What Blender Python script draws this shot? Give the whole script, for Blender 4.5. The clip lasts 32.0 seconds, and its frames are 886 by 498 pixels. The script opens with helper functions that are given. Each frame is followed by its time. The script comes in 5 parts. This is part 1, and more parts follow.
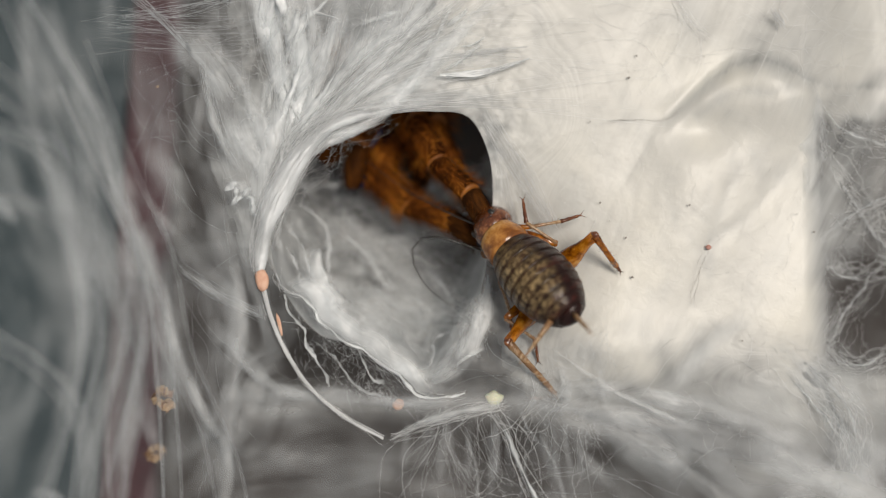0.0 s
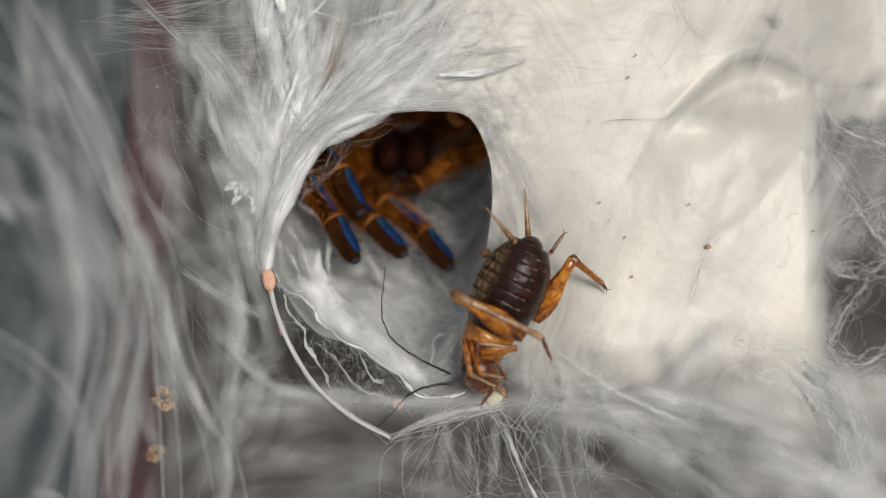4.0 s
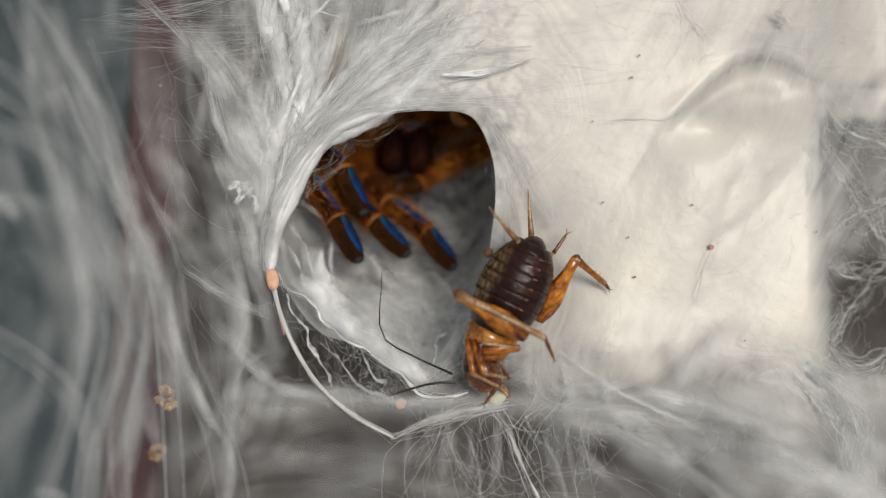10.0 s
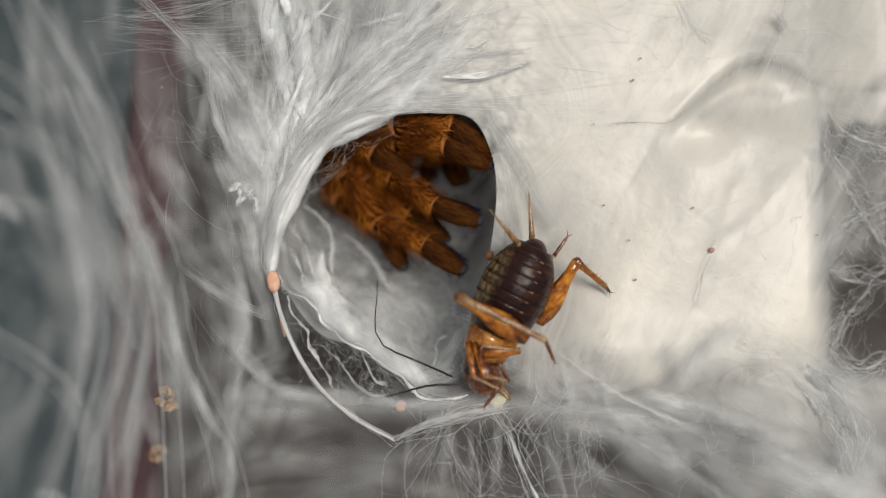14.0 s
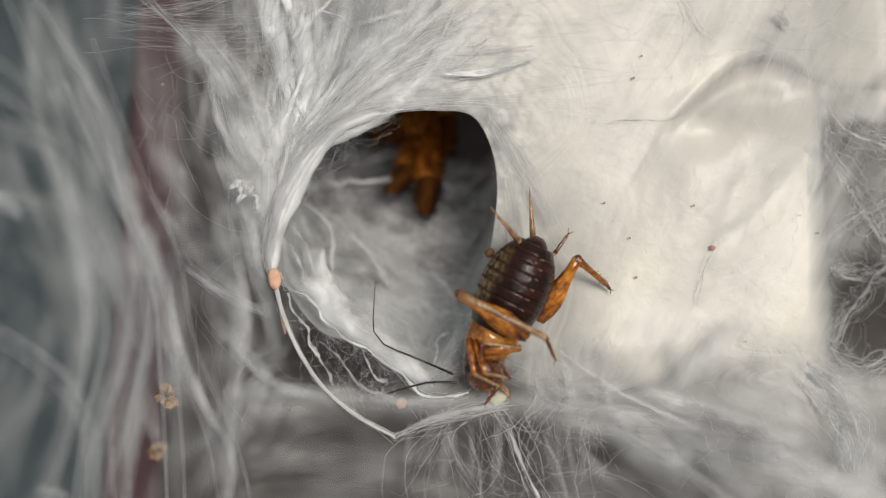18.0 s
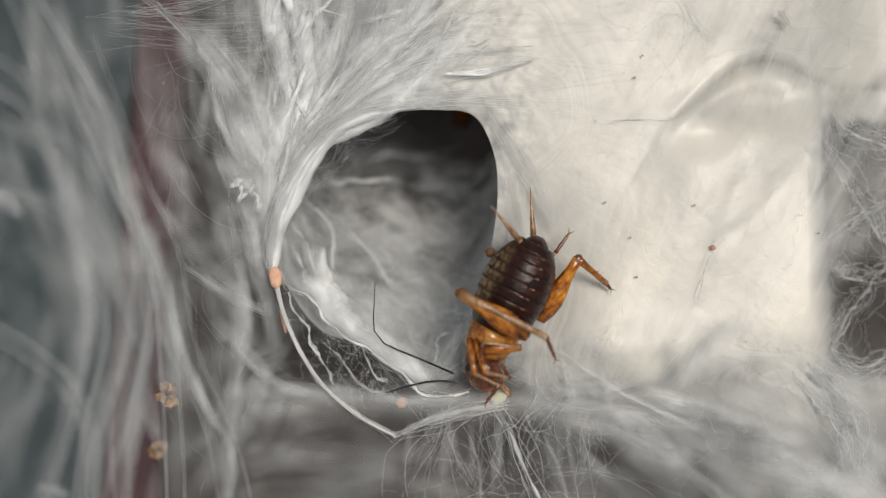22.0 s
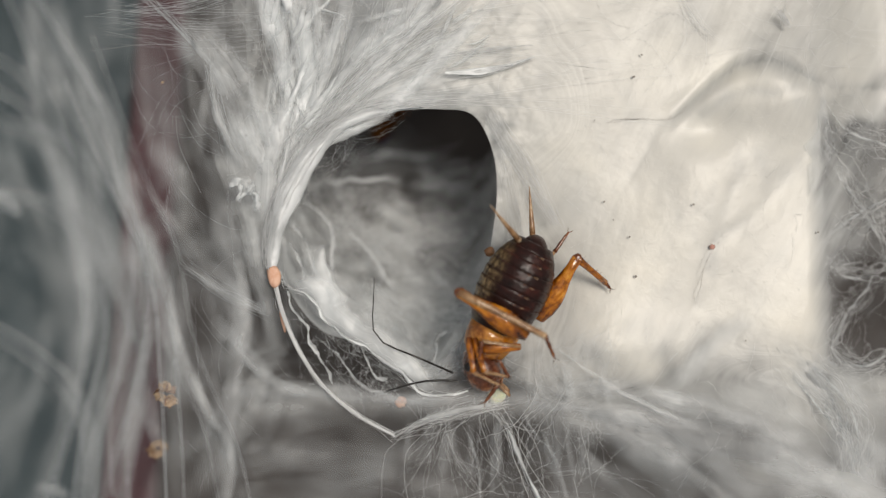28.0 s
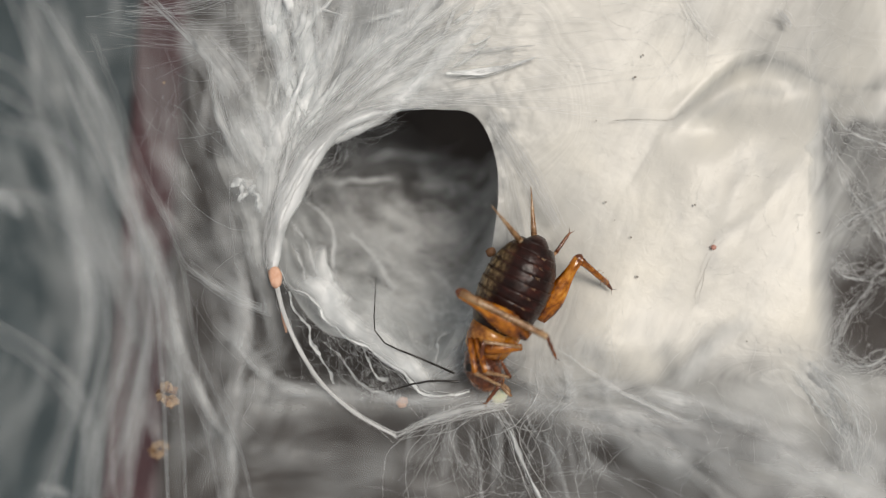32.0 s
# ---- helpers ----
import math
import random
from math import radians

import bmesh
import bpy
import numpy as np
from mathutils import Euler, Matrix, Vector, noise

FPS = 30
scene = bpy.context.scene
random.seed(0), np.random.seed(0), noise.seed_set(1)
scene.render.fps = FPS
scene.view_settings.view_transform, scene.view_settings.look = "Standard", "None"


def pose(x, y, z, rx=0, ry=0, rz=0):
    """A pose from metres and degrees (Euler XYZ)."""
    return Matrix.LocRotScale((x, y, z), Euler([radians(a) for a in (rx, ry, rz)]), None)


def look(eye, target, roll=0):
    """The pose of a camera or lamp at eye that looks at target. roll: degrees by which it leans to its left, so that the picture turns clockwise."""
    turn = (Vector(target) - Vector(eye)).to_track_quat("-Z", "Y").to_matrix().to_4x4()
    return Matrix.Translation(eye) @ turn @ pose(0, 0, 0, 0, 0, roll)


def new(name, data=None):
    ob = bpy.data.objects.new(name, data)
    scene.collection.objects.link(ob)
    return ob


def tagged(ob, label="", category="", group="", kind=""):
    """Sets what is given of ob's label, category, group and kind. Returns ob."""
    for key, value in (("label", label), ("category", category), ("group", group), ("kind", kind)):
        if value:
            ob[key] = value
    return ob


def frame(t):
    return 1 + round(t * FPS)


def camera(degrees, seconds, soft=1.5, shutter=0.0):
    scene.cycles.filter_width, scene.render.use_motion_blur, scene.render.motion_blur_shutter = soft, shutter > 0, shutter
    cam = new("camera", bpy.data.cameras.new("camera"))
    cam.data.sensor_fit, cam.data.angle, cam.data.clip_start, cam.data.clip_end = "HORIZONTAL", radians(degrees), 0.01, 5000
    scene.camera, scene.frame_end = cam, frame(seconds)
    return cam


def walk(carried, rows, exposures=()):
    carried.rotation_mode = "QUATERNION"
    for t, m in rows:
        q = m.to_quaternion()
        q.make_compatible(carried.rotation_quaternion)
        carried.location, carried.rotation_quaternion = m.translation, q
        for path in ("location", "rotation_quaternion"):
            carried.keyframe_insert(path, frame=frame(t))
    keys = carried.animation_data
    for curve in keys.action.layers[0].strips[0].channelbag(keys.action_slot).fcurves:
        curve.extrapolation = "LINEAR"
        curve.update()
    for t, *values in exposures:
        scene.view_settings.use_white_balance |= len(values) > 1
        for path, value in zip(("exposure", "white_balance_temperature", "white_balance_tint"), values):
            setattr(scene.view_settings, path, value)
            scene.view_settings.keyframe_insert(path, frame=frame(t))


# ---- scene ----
from mathutils.bvhtree import BVHTree

# A tub with a spider's silk retreat, seen from above at close range. x runs along the tub, y across it, z up.
# The plan is drawn on a grid of 1568 by 882 units of 0.064 mm, its origin at the far left corner; heights in mm.
EYE = 107.5
UNIT = 2 * EYE * math.tan(radians(25)) / 1568
cam = camera(50, 32.0, soft=1.2, shutter=0.5)
cam.data.dof.use_dof = True
cam.data.dof.focus_distance = 0.1050
cam.data.dof.aperture_fstop = 7.2
DRIFT = [(0, -9, 3.2, -.4), (1, -6.5, 2.6, -.4), (2, -9.6, 1.5, -.42), (3, -9.5, 2, -.45), (6, -10, 4, -.48), (7, -8.6, 4.6, -.46),
         (8, -6, 2.6, -.4), (9, -6.4, 2.2, -.38), (10, -4.4, 2.2, -.32), (11, -3.6, 3, -.26), (12, -.6, 3.8, -.17), (13, -2.6, 4.2, -.17),
         (14.5, -3.2, 6.8, -.15), (16.5, -1.6, 3.2, -.12), (18, -2, 1.8, -.1), (20, -1.4, 2.8, -.08), (22, -1, .6, .02),
         (24, -2.6, 0, 0), (27.5, -2.6, -.8, 0), (30, -1, 0, 0), (32, 0, 0, 0)]
walk(cam, [(t, pose(-sx * UNIT / 1000, sy * UNIT / 1000, EYE / 1000, 0, 0, r)) for t, sx, sy, r in DRIFT], [(0, 0.0), (32, 0.0)])

# ---- light: a bright room round the open tub, and one warm ceiling panel
world = bpy.data.worlds.new("room")
scene.world = world
world.use_nodes = True
bg = world.node_tree.nodes["Background"]
bg.inputs[0].default_value = (0.94, 0.96, 0.985, 1)
bg.inputs[1].default_value = 0.295
panel = new("ceiling_lamp", bpy.data.lights.new("ceiling_lamp", "AREA"))
panel.data.shape, panel.data.size, panel.data.size_y = "RECTANGLE", 0.26, 0.20
panel.data.energy, panel.data.color = 3.68, (1.0, 0.91, 0.815)
panel.matrix_world = look((0.19, 0.11, 0.64), (0.01, 0.0, 0))


def P(u, v, z=0.0):
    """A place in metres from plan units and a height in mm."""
    k = (1 - z / EYE) * UNIT / 1000
    return Vector(((u - 784) * k, (441 - v) * k, z / 1000))


def PA(a):
    """The same for an array of places (..., 3)."""
    a = np.asarray(a, float)
    k = (1 - a[..., 2] / EYE) * UNIT / 1000
    return np.stack(((a[..., 0] - 784) * k, (441 - a[..., 1]) * k, a[..., 2] / 1000), -1)


rng = np.random.default_rng(7)


# ---- materials
def material(name):
    m = bpy.data.materials.new(name)
    m.use_nodes = True
    t = m.node_tree
    t.nodes.clear()
    return m, t, t.nodes.new("ShaderNodeOutputMaterial")


def node(t, kind, **inputs):
    n = t.nodes.new(kind)
    for key, val in inputs.items():
        sock = n.inputs[key.replace("_", " ")]
        if isinstance(val, bpy.types.NodeSocket):
            t.links.new(val, sock)
        else:
            sock.default_value = val
    return n


def coords(t, stretch=(1, 1, 1)):
    c = t.nodes.new("ShaderNodeTexCoord")
    mp = node(t, "ShaderNodeMapping", Vector=c.outputs["Object"], Scale=stretch)
    return mp.outputs[0]


def noise_tex(t, vec, scale, detail=4.0, rough=0.55, kind="FBM", warp=0.0):
    n = t.nodes.new("ShaderNodeTexNoise")
    n.noise_type = kind
    t.links.new(vec, n.inputs["Vector"])
    n.inputs["Scale"].default_value = scale
    n.inputs["Detail"].default_value = detail
    n.inputs["Roughness"].default_value = rough
    n.inputs["Distortion"].default_value = warp
    return n.outputs[0]


def ramp(t, fac, stops):
    r = t.nodes.new("ShaderNodeValToRGB")
    t.links.new(fac, r.inputs[0])
    e = r.color_ramp.elements
    while len(e) < len(stops):
        e.new(0.5)
    for el, (p, c) in zip(e, stops):
        el.position = p
        el.color = (*c, 1) if not isinstance(c, (int, float)) else (c, c, c, 1)
    return r.outputs[0]


def calc(t, op, a, b=0.0, clamp=False):
    n = t.nodes.new("ShaderNodeMath")
    n.operation, n.use_clamp = op, clamp
    for sock, val in zip(n.inputs, (a, b)):
        if isinstance(val, bpy.types.NodeSocket):
            t.links.new(val, sock)
        else:
            sock.default_value = val
    return n.outputs[0]


def bump(t, height, strength, dist):
    return node(t, "ShaderNodeBump", Height=height, Strength=strength, Distance=dist).outputs[0]


def mix_shader(t, fac, a, b):
    n = t.nodes.new("ShaderNodeMixShader")
    for sock, val in zip(n.inputs, (fac, a, b)):
        if isinstance(val, bpy.types.NodeSocket):
            t.links.new(val, sock)
        else:
            sock.default_value = val
    return n.outputs[0]


def silk_sheet_material(name, dense):
    """Felted silk: thin where the attribute "felt" is low, drawn out in streaks along the attribute "weave"."""
    m, t, out = material(name)
    at = t.nodes.new("ShaderNodeAttribute")
    at.attribute_name = "felt"
    den = at.outputs["Fac"]
    wv = t.nodes.new("ShaderNodeAttribute")
    wv.attribute_name = "weave"

    def along(sx, sy, scale, detail, rough, warp):
        mp = node(t, "ShaderNodeMapping", Vector=wv.outputs["Vector"], Scale=(sx, sy, 1))
        return noise_tex(t, mp.outputs[0], scale, detail, rough, warp=warp)

    broad = along(1, 0.22, 0.022, 3, 0.6, 0.5)
    streak = along(1, 0.07, 0.11, 4, 0.62, 0.35)
    cloud = noise_tex(t, coords(t), 70, 3, 0.6)
    fine = noise_tex(t, coords(t), 900, 3, 0.65, warp=0.8)
    gain = node(t, "ShaderNodeSeparateXYZ", Vector=wv.outputs["Vector"]).outputs[2]
    web = calc(t, "MULTIPLY", calc(t, "SUBTRACT", streak, 0.5), 1.3)
    web = calc(t, "MULTIPLY", web, gain)
    coarse = calc(t, "MINIMUM", calc(t, "ADD", calc(t, "MULTIPLY", gain, 3.6), 0.25), 1.9)
    web = calc(t, "ADD", web, calc(t, "MULTIPLY", calc(t, "SUBTRACT", broad, 0.5), coarse))
    loose = calc(t, "SUBTRACT", 1.04, den)
    part_open = calc(t, "MULTIPLY", calc(t, "MINIMUM", calc(t, "MULTIPLY", den, 2.2), 0.9), loose)
    alpha = calc(t, "ADD", den, calc(t, "MULTIPLY", web, part_open), True)
    warm = ramp(t, cloud, dense)
    cool = ramp(t, cloud, [(0.3, (0.75, 0.795, 0.815)), (0.7, (0.84, 0.87, 0.88))])
    blend = t.nodes.new("ShaderNodeMix")
    blend.data_type = "RGBA"
    ag = t.nodes.new("ShaderNodeAttribute")
    ag.attribute_name = "age"
    t.links.new(calc(t, "MULTIPLY", calc(t, "POWER", den, 1.4), ag.outputs["Fac"]), blend.inputs[0])
    t.links.new(cool, blend.inputs[6])
    t.links.new(warm, blend.inputs[7])
    col = blend.outputs[2]
    nrm = bump(t, calc(t, "ADD", calc(t, "MULTIPLY", web, 0.6), fine), 0.16, 0.0003)
    d = node(t, "ShaderNodeBsdfDiffuse", Color=col, Normal=nrm).outputs[0]
    tr = node(t, "ShaderNodeBsdfTranslucent", Color=col, Normal=nrm).outputs[0]
    gl = node(t, "ShaderNodeBsdfGlossy", Color=(0.9, 0.9, 0.88, 1), Roughness=0.45, Normal=nrm).outputs[0]
    body = mix_shader(t, 0.07, mix_shader(t, 0.10, d, tr), gl)
    clear = t.nodes.new("ShaderNodeBsdfTransparent").outputs[0]
    t.links.new(mix_shader(t, alpha, clear, body), out.inputs[0])
    return m


def thread_material(name, col, through_light=0.3):
    m, t, out = material(name)
    g = t.nodes.new("ShaderNodeNewGeometry")
    c = ramp(t, g.outputs["Random Per Island"], [(0.0, [x * 0.86 for x in col]), (1.0, col)])
    d = node(t, "ShaderNodeBsdfDiffuse", Color=c).outputs[0]
    tr = node(t, "ShaderNodeBsdfTranslucent", Color=c).outputs[0]
    gl = node(t, "ShaderNodeBsdfGlossy", Color=(0.9, 0.9, 0.9, 1), Roughness=0.35).outputs[0]
    t.links.new(mix_shader(t, 0.08, mix_shader(t, through_light, d, tr), gl), out.inputs[0])
    return m


def plain_material(name, stops, scale, rough=0.6, relief=0.3, depth=0.0004, stretch=(1, 1, 1), fine=6.0, metal=0.0, coat=0.0, sss=0.0, warp=0.0, spec=0.5):
    """A surface whose colour runs over the stops with a noise of two scales, and with fine relief."""
    m, t, out = material(name)
    vec = coords(t, stretch)
    a = noise_tex(t, vec, scale, 5, 0.6, warp=warp)
    b = noise_tex(t, vec, scale * fine, 4, 0.65)
    mixv = calc(t, "ADD", calc(t, "MULTIPLY", a, 0.65), calc(t, "MULTIPLY", b, 0.35))
    p = t.nodes.new("ShaderNodeBsdfPrincipled")
    t.links.new(ramp(t, mixv, stops), p.inputs["Base Color"])
    t.links.new(calc(t, "ADD", calc(t, "MULTIPLY", b, 0.25), rough - 0.12, True), p.inputs["Roughness"])
    t.links.new(bump(t, mixv, relief, depth), p.inputs["Normal"])
    p.inputs["Metallic"].default_value = metal
    p.inputs["Specular IOR Level"].default_value = spec
    p.inputs["Coat Weight"].default_value = coat
    if coat:
        p.inputs["Coat Roughness"].default_value = 0.08
        t.links.new(bump(t, b, 0.5, 0.0002), p.inputs["Coat Normal"])
    if sss:
        p.inputs["Subsurface Weight"].default_value = sss
        p.inputs["Subsurface Radius"].default_value = (0.0012, 0.0006, 0.0003)
        p.inputs["Subsurface Scale"].default_value = 1.0
    t.links.new(p.outputs[0], out.inputs[0])
    return m


SILK = silk_sheet_material("silk_sheet", [(0.3, (0.67, 0.655, 0.605)), (0.5, (0.75, 0.735, 0.675)), (0.7, (0.81, 0.785, 0.70))])
FRESH_SILK = silk_sheet_material("fresh_silk", [(0.3, (0.795, 0.83, 0.845)), (0.7, (0.885, 0.91, 0.92))])
THREAD = thread_material("silk_thread", (0.925, 0.94, 0.945))
THREAD_SOFT = thread_material("silk_thread_thin", (0.78, 0.82, 0.84))
THREAD_GREY = thread_material("old_thread", (0.50, 0.46, 0.42))
TUB_FLOOR = plain_material("dark_soil", [(0.3, (0.022, 0.018, 0.016)), (0.6, (0.055, 0.046, 0.042)), (0.8, (0.11, 0.095, 0.088))], 90, 0.85, 0.6, 0.001)
TUB_BLUE = plain_material("blue_grey_plastic", [(0.3, (0.022, 0.036, 0.042)), (0.7, (0.052, 0.076, 0.086))], 30, 0.5, 0.1)
TUB_WINE = plain_material("wine_red_plastic", [(0.3, (0.034, 0.009, 0.013)), (0.7, (0.085, 0.026, 0.034))], 60, 0.5, 0.15)
TUB_WALL = plain_material("pale_plastic", [(0.3, (0.52, 0.53, 0.54)), (0.7, (0.6, 0.61, 0.62))], 30, 0.4, 0.05)


# ---- mesh helpers
def mesh_object(name, verts, faces, mat, parent=None, label="", smooth=True):
    me = bpy.data.meshes.new(name)
    me.from_pydata(verts if isinstance(verts, list) else [tuple(v) for v in verts], [], faces)
    me.materials.append(mat)
    if smooth:
        me.shade_smooth()
    ob = new(name, me)
    if parent is not None:
        ob.parent = parent
    if label:
        ob["label"] = label
    return ob


def part(name, bm, mat, parent, label=""):
    me = bpy.data.meshes.new(name)
    bm.to_mesh(me)
    bm.free()
    me.materials.append(mat)
    me.shade_smooth()
    ob = new(name, me)
    ob.parent = parent
    if label:
        ob["label"] = label
    return ob


def catmull(ctrl, n):
    """Smooth curves through control points (m, k, 3), n points each."""
    c = np.asarray(ctrl, float)
    k = c.shape[1]
    c = np.concatenate((2 * c[:, :1] - c[:, 1:2], c, 2 * c[:, -1:] - c[:, -2:-1]), 1)
    s = np.linspace(0, k - 1 - 1e-6, n)
    i = s.astype(int)
    f = (s - i)[None, :, None]
    a, b, d, e = (c[:, i + j] for j in range(4))
    return 0.5 * (2 * b + (d - a) * f + (2 * a - 5 * b + 4 * d - e) * f ** 2 + (3 * b - a - 3 * d + e) * f ** 3)


def wiggle(m, n, size, waves=3.0):
    """Random smooth offsets (m, n, 3)."""
    s = np.linspace(0, 1, n)[None, :, None]
    out = np.zeros((m, n, 3))
    for j, amp in ((1, 1.0), (2.3, 0.5), (4.7, 0.28)):
        ph, fr = rng.uniform(0, 6.28, (m, 1, 3)), rng.uniform(0.6, 1.4, (m, 1, 3)) * waves * j
        out += amp * np.sin(6.28 * fr * s + ph)
    out[..., 2] *= 0.06
    return out * size


def bundle(ctrl, m, jit, n=14, wig=2.0, waves=1.0):
    """m threads along one line of control places (u, v, z), each place scattered by jit units; world metres."""
    c = np.asarray(ctrl, float)[None].repeat(m, 0)
    j = np.asarray(jit, float) if np.ndim(jit) else np.full(c.shape[1], float(jit))
    side = rng.normal(0, 1, (m, c.shape[1], 3)) * 0.45 + rng.normal(0, 1, (m, 1, 3)) * 0.9
    side[..., 2] *= 0.05
    c = c + side * j[None, :, None]
    return PA(catmull(c, n) + wiggle(m, n, wig, waves))


def tubes(batches, sides=3):
    """Vertices and faces of thin tubes along batches of (paths (m, n, 3) in metres, radius in mm, taper)."""
    V, F, base = [], [], 0
    for paths, rad, taper in batches:
        m, n, _ = paths.shape
        tan = np.gradient(paths, axis=1)
        tan /= np.linalg.norm(tan, axis=2, keepdims=True) + 1e-12
        ref = rng.normal(0, 1, (m, 1, 3))
        a = np.cross(tan, ref)
        a /= np.linalg.norm(a, axis=2, keepdims=True) + 1e-12
        b = np.cross(tan, a)
        r = np.broadcast_to(np.asarray(rad, float).reshape(-1, 1), (m, 1)) / 1000
        prof = 1 - taper * np.abs(np.linspace(-1, 1, n))[None] ** 2
        r = (r * prof * rng.uniform(0.6, 1.4, (m, 1)))[..., None]
        ring = [paths + r * (a * math.cos(6.2832 * q / sides) + b * math.sin(6.2832 * q / sides)) for q in range(sides)]
        v = np.stack(ring, 2).reshape(-1, 3)
        idx = np.arange(m * n * sides).reshape(m, n, sides)
        lo, hi = idx[:, :-1], idx[:, 1:]
        f = np.stack((lo, np.roll(lo, -1, 2), np.roll(hi, -1, 2), hi), -1).reshape(-1, 4)
        V.append(v)
        F.append(f + base)
        base += len(v)
    return np.concatenate(V), np.concatenate(F)


def threads(name, batches, mat, label, category="silk", sides=3, kind="stuff", parent=None):
    v, f = tubes(batches, sides)
    me = bpy.data.meshes.new(name)
    me.vertices.add(len(v))
    me.vertices.foreach_set("co", v.astype(np.float32).ravel())
    me.loops.add(f.size)
    me.loops.foreach_set("vertex_index", f.astype(np.int32).ravel())
    me.polygons.add(len(f))
    me.polygons.foreach_set("loop_start", np.arange(0, f.size, 4, dtype=np.int32))
    me.update(calc_edges=True)
    me.validate()
    me.materials.append(mat)
    me.shade_smooth()
    ob = new(name, me)
    if parent is not None:
        ob.parent = parent
        if label:
            ob["label"] = label
        return ob
    return tagged(ob, label, category, "", kind)


# ---- the tub
def slab(name, corners, top, thick, mat, label):
    """A flat slab over plan corners (u, v), its top at that height."""
    up = [P(u, v, top) for u, v in corners]
    lo = [p - Vector((0, 0, thick / 1000)) for p in up]
    n = len(up)
    faces = [tuple(range(n))[::-1], tuple(range(n, 2 * n))] + [(i, (i + 1) % n, n + (i + 1) % n, n + i) for i in range(n)]
    ob = mesh_object(name, [tuple(p) for p in up + lo], faces, mat, smooth=False)
    return tagged(ob, label, "", "", "structure")


def build_tub():
    bm = bmesh.new()
    n = 60
    grid = [[bm.verts.new((-0.13 + 0.26 * i / n, -0.10 + 0.20 * j / n, -0.036 + 0.0016 * noise.noise((i * 0.5, j * 0.5, 3)))) for i in range(n + 1)] for j in range(n + 1)]
    for j in range(n):
        for i in range(n):
            bm.faces.new((grid[j][i], grid[j][i + 1], grid[j + 1][i + 1], grid[j + 1][i]))
    me = bpy.data.meshes.new("ground")
    bm.to_mesh(me)
    bm.free()
    me.materials.append(TUB_FLOOR)
    me.shade_smooth()
    tagged(new("ground", me), "dark brown soil under the silk", "soil", "", "structure")
    slab("tub_panel", [(-420, -300), (268, -300), (150, 1200), (-420, 1200)], -32, 3, TUB_BLUE, "dark blue-grey plastic panel behind the silk")
    slab("tub_strip", [(275, -300), (348, -300), (255, 1200), (155, 1200)], -31, 3, TUB_WINE, "wine-red plastic strip along the tub's edge")
    for name, a, b in (("wall_north", (-0.13, 0.10), (0.13, 0.104)), ("wall_south", (-0.13, -0.104), (0.13, -0.10)),
                       ("wall_west", (-0.134, -0.104), (-0.13, 0.104)), ("wall_east", (0.13, -0.104), (0.134, 0.104))):
        bm = bmesh.new()
        bmesh.ops.create_cube(bm, size=1, matrix=Matrix.LocRotScale(((a[0] + b[0]) / 2, (a[1] + b[1]) / 2, -0.01), None, (b[0] - a[0], b[1] - a[1], 0.06)))
        me = bpy.data.meshes.new(name)
        bm.to_mesh(me)
        bm.free()
        me.materials.append(TUB_WALL)
        tagged(new(name, me), "pale plastic wall of the tub", "tub wall", "", "structure")


# ---- the silk sheet with its burrow
MOUTH = [(882, 340), (872, 430), (858, 520), (812, 615), (762, 672), (712, 655), (640, 610), (575, 590), (525, 535), (496, 475), (490, 420),
         (510, 370), (541, 310), (585, 247), (650, 212), (700, 199), (770, 194), (838, 204), (873, 265)]
HUB = (690, 430)


def smooth_step(x, a, b):
    s = np.clip((x - a) / (b - a), 0, 1)
    return s * s * (3 - 2 * s)


def spot(u, v, cu, cv, ru, rv):
    return np.exp(-(((u - cu) / ru) ** 2 + ((v - cv) / rv) ** 2))


def plan_noise(u, v, size, seed):
    """A smooth field over the plan, about -0.5 to 0.5."""
    u, v = np.broadcast_arrays(u, v)
    flat = [noise.noise((x / size, y / size, seed)) for x, y in zip(u.ravel(), v.ravel())]
    return np.array(flat).reshape(u.shape)


def line_gap(u, v, line):
    """Distance in plan units from every place to a line of places."""
    best = np.full(np.shape(u), 1e9)
    for (a, b), (c, d) in zip(line, line[1:]):
        k = np.clip(((u - a) * (c - a) + (v - b) * (d - b)) / ((c - a) ** 2 + (d - b) ** 2), 0, 1)
        best = np.minimum(best, np.hypot(u - a - k * (c - a), v - b - k * (d - b)))
    return best


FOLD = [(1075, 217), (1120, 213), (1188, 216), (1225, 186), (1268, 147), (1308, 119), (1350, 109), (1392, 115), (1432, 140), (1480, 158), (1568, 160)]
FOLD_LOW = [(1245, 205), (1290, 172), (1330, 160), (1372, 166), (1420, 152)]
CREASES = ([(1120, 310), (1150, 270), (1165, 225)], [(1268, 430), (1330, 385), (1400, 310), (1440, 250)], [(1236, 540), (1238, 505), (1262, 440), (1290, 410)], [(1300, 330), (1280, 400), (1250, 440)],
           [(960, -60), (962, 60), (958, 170)])


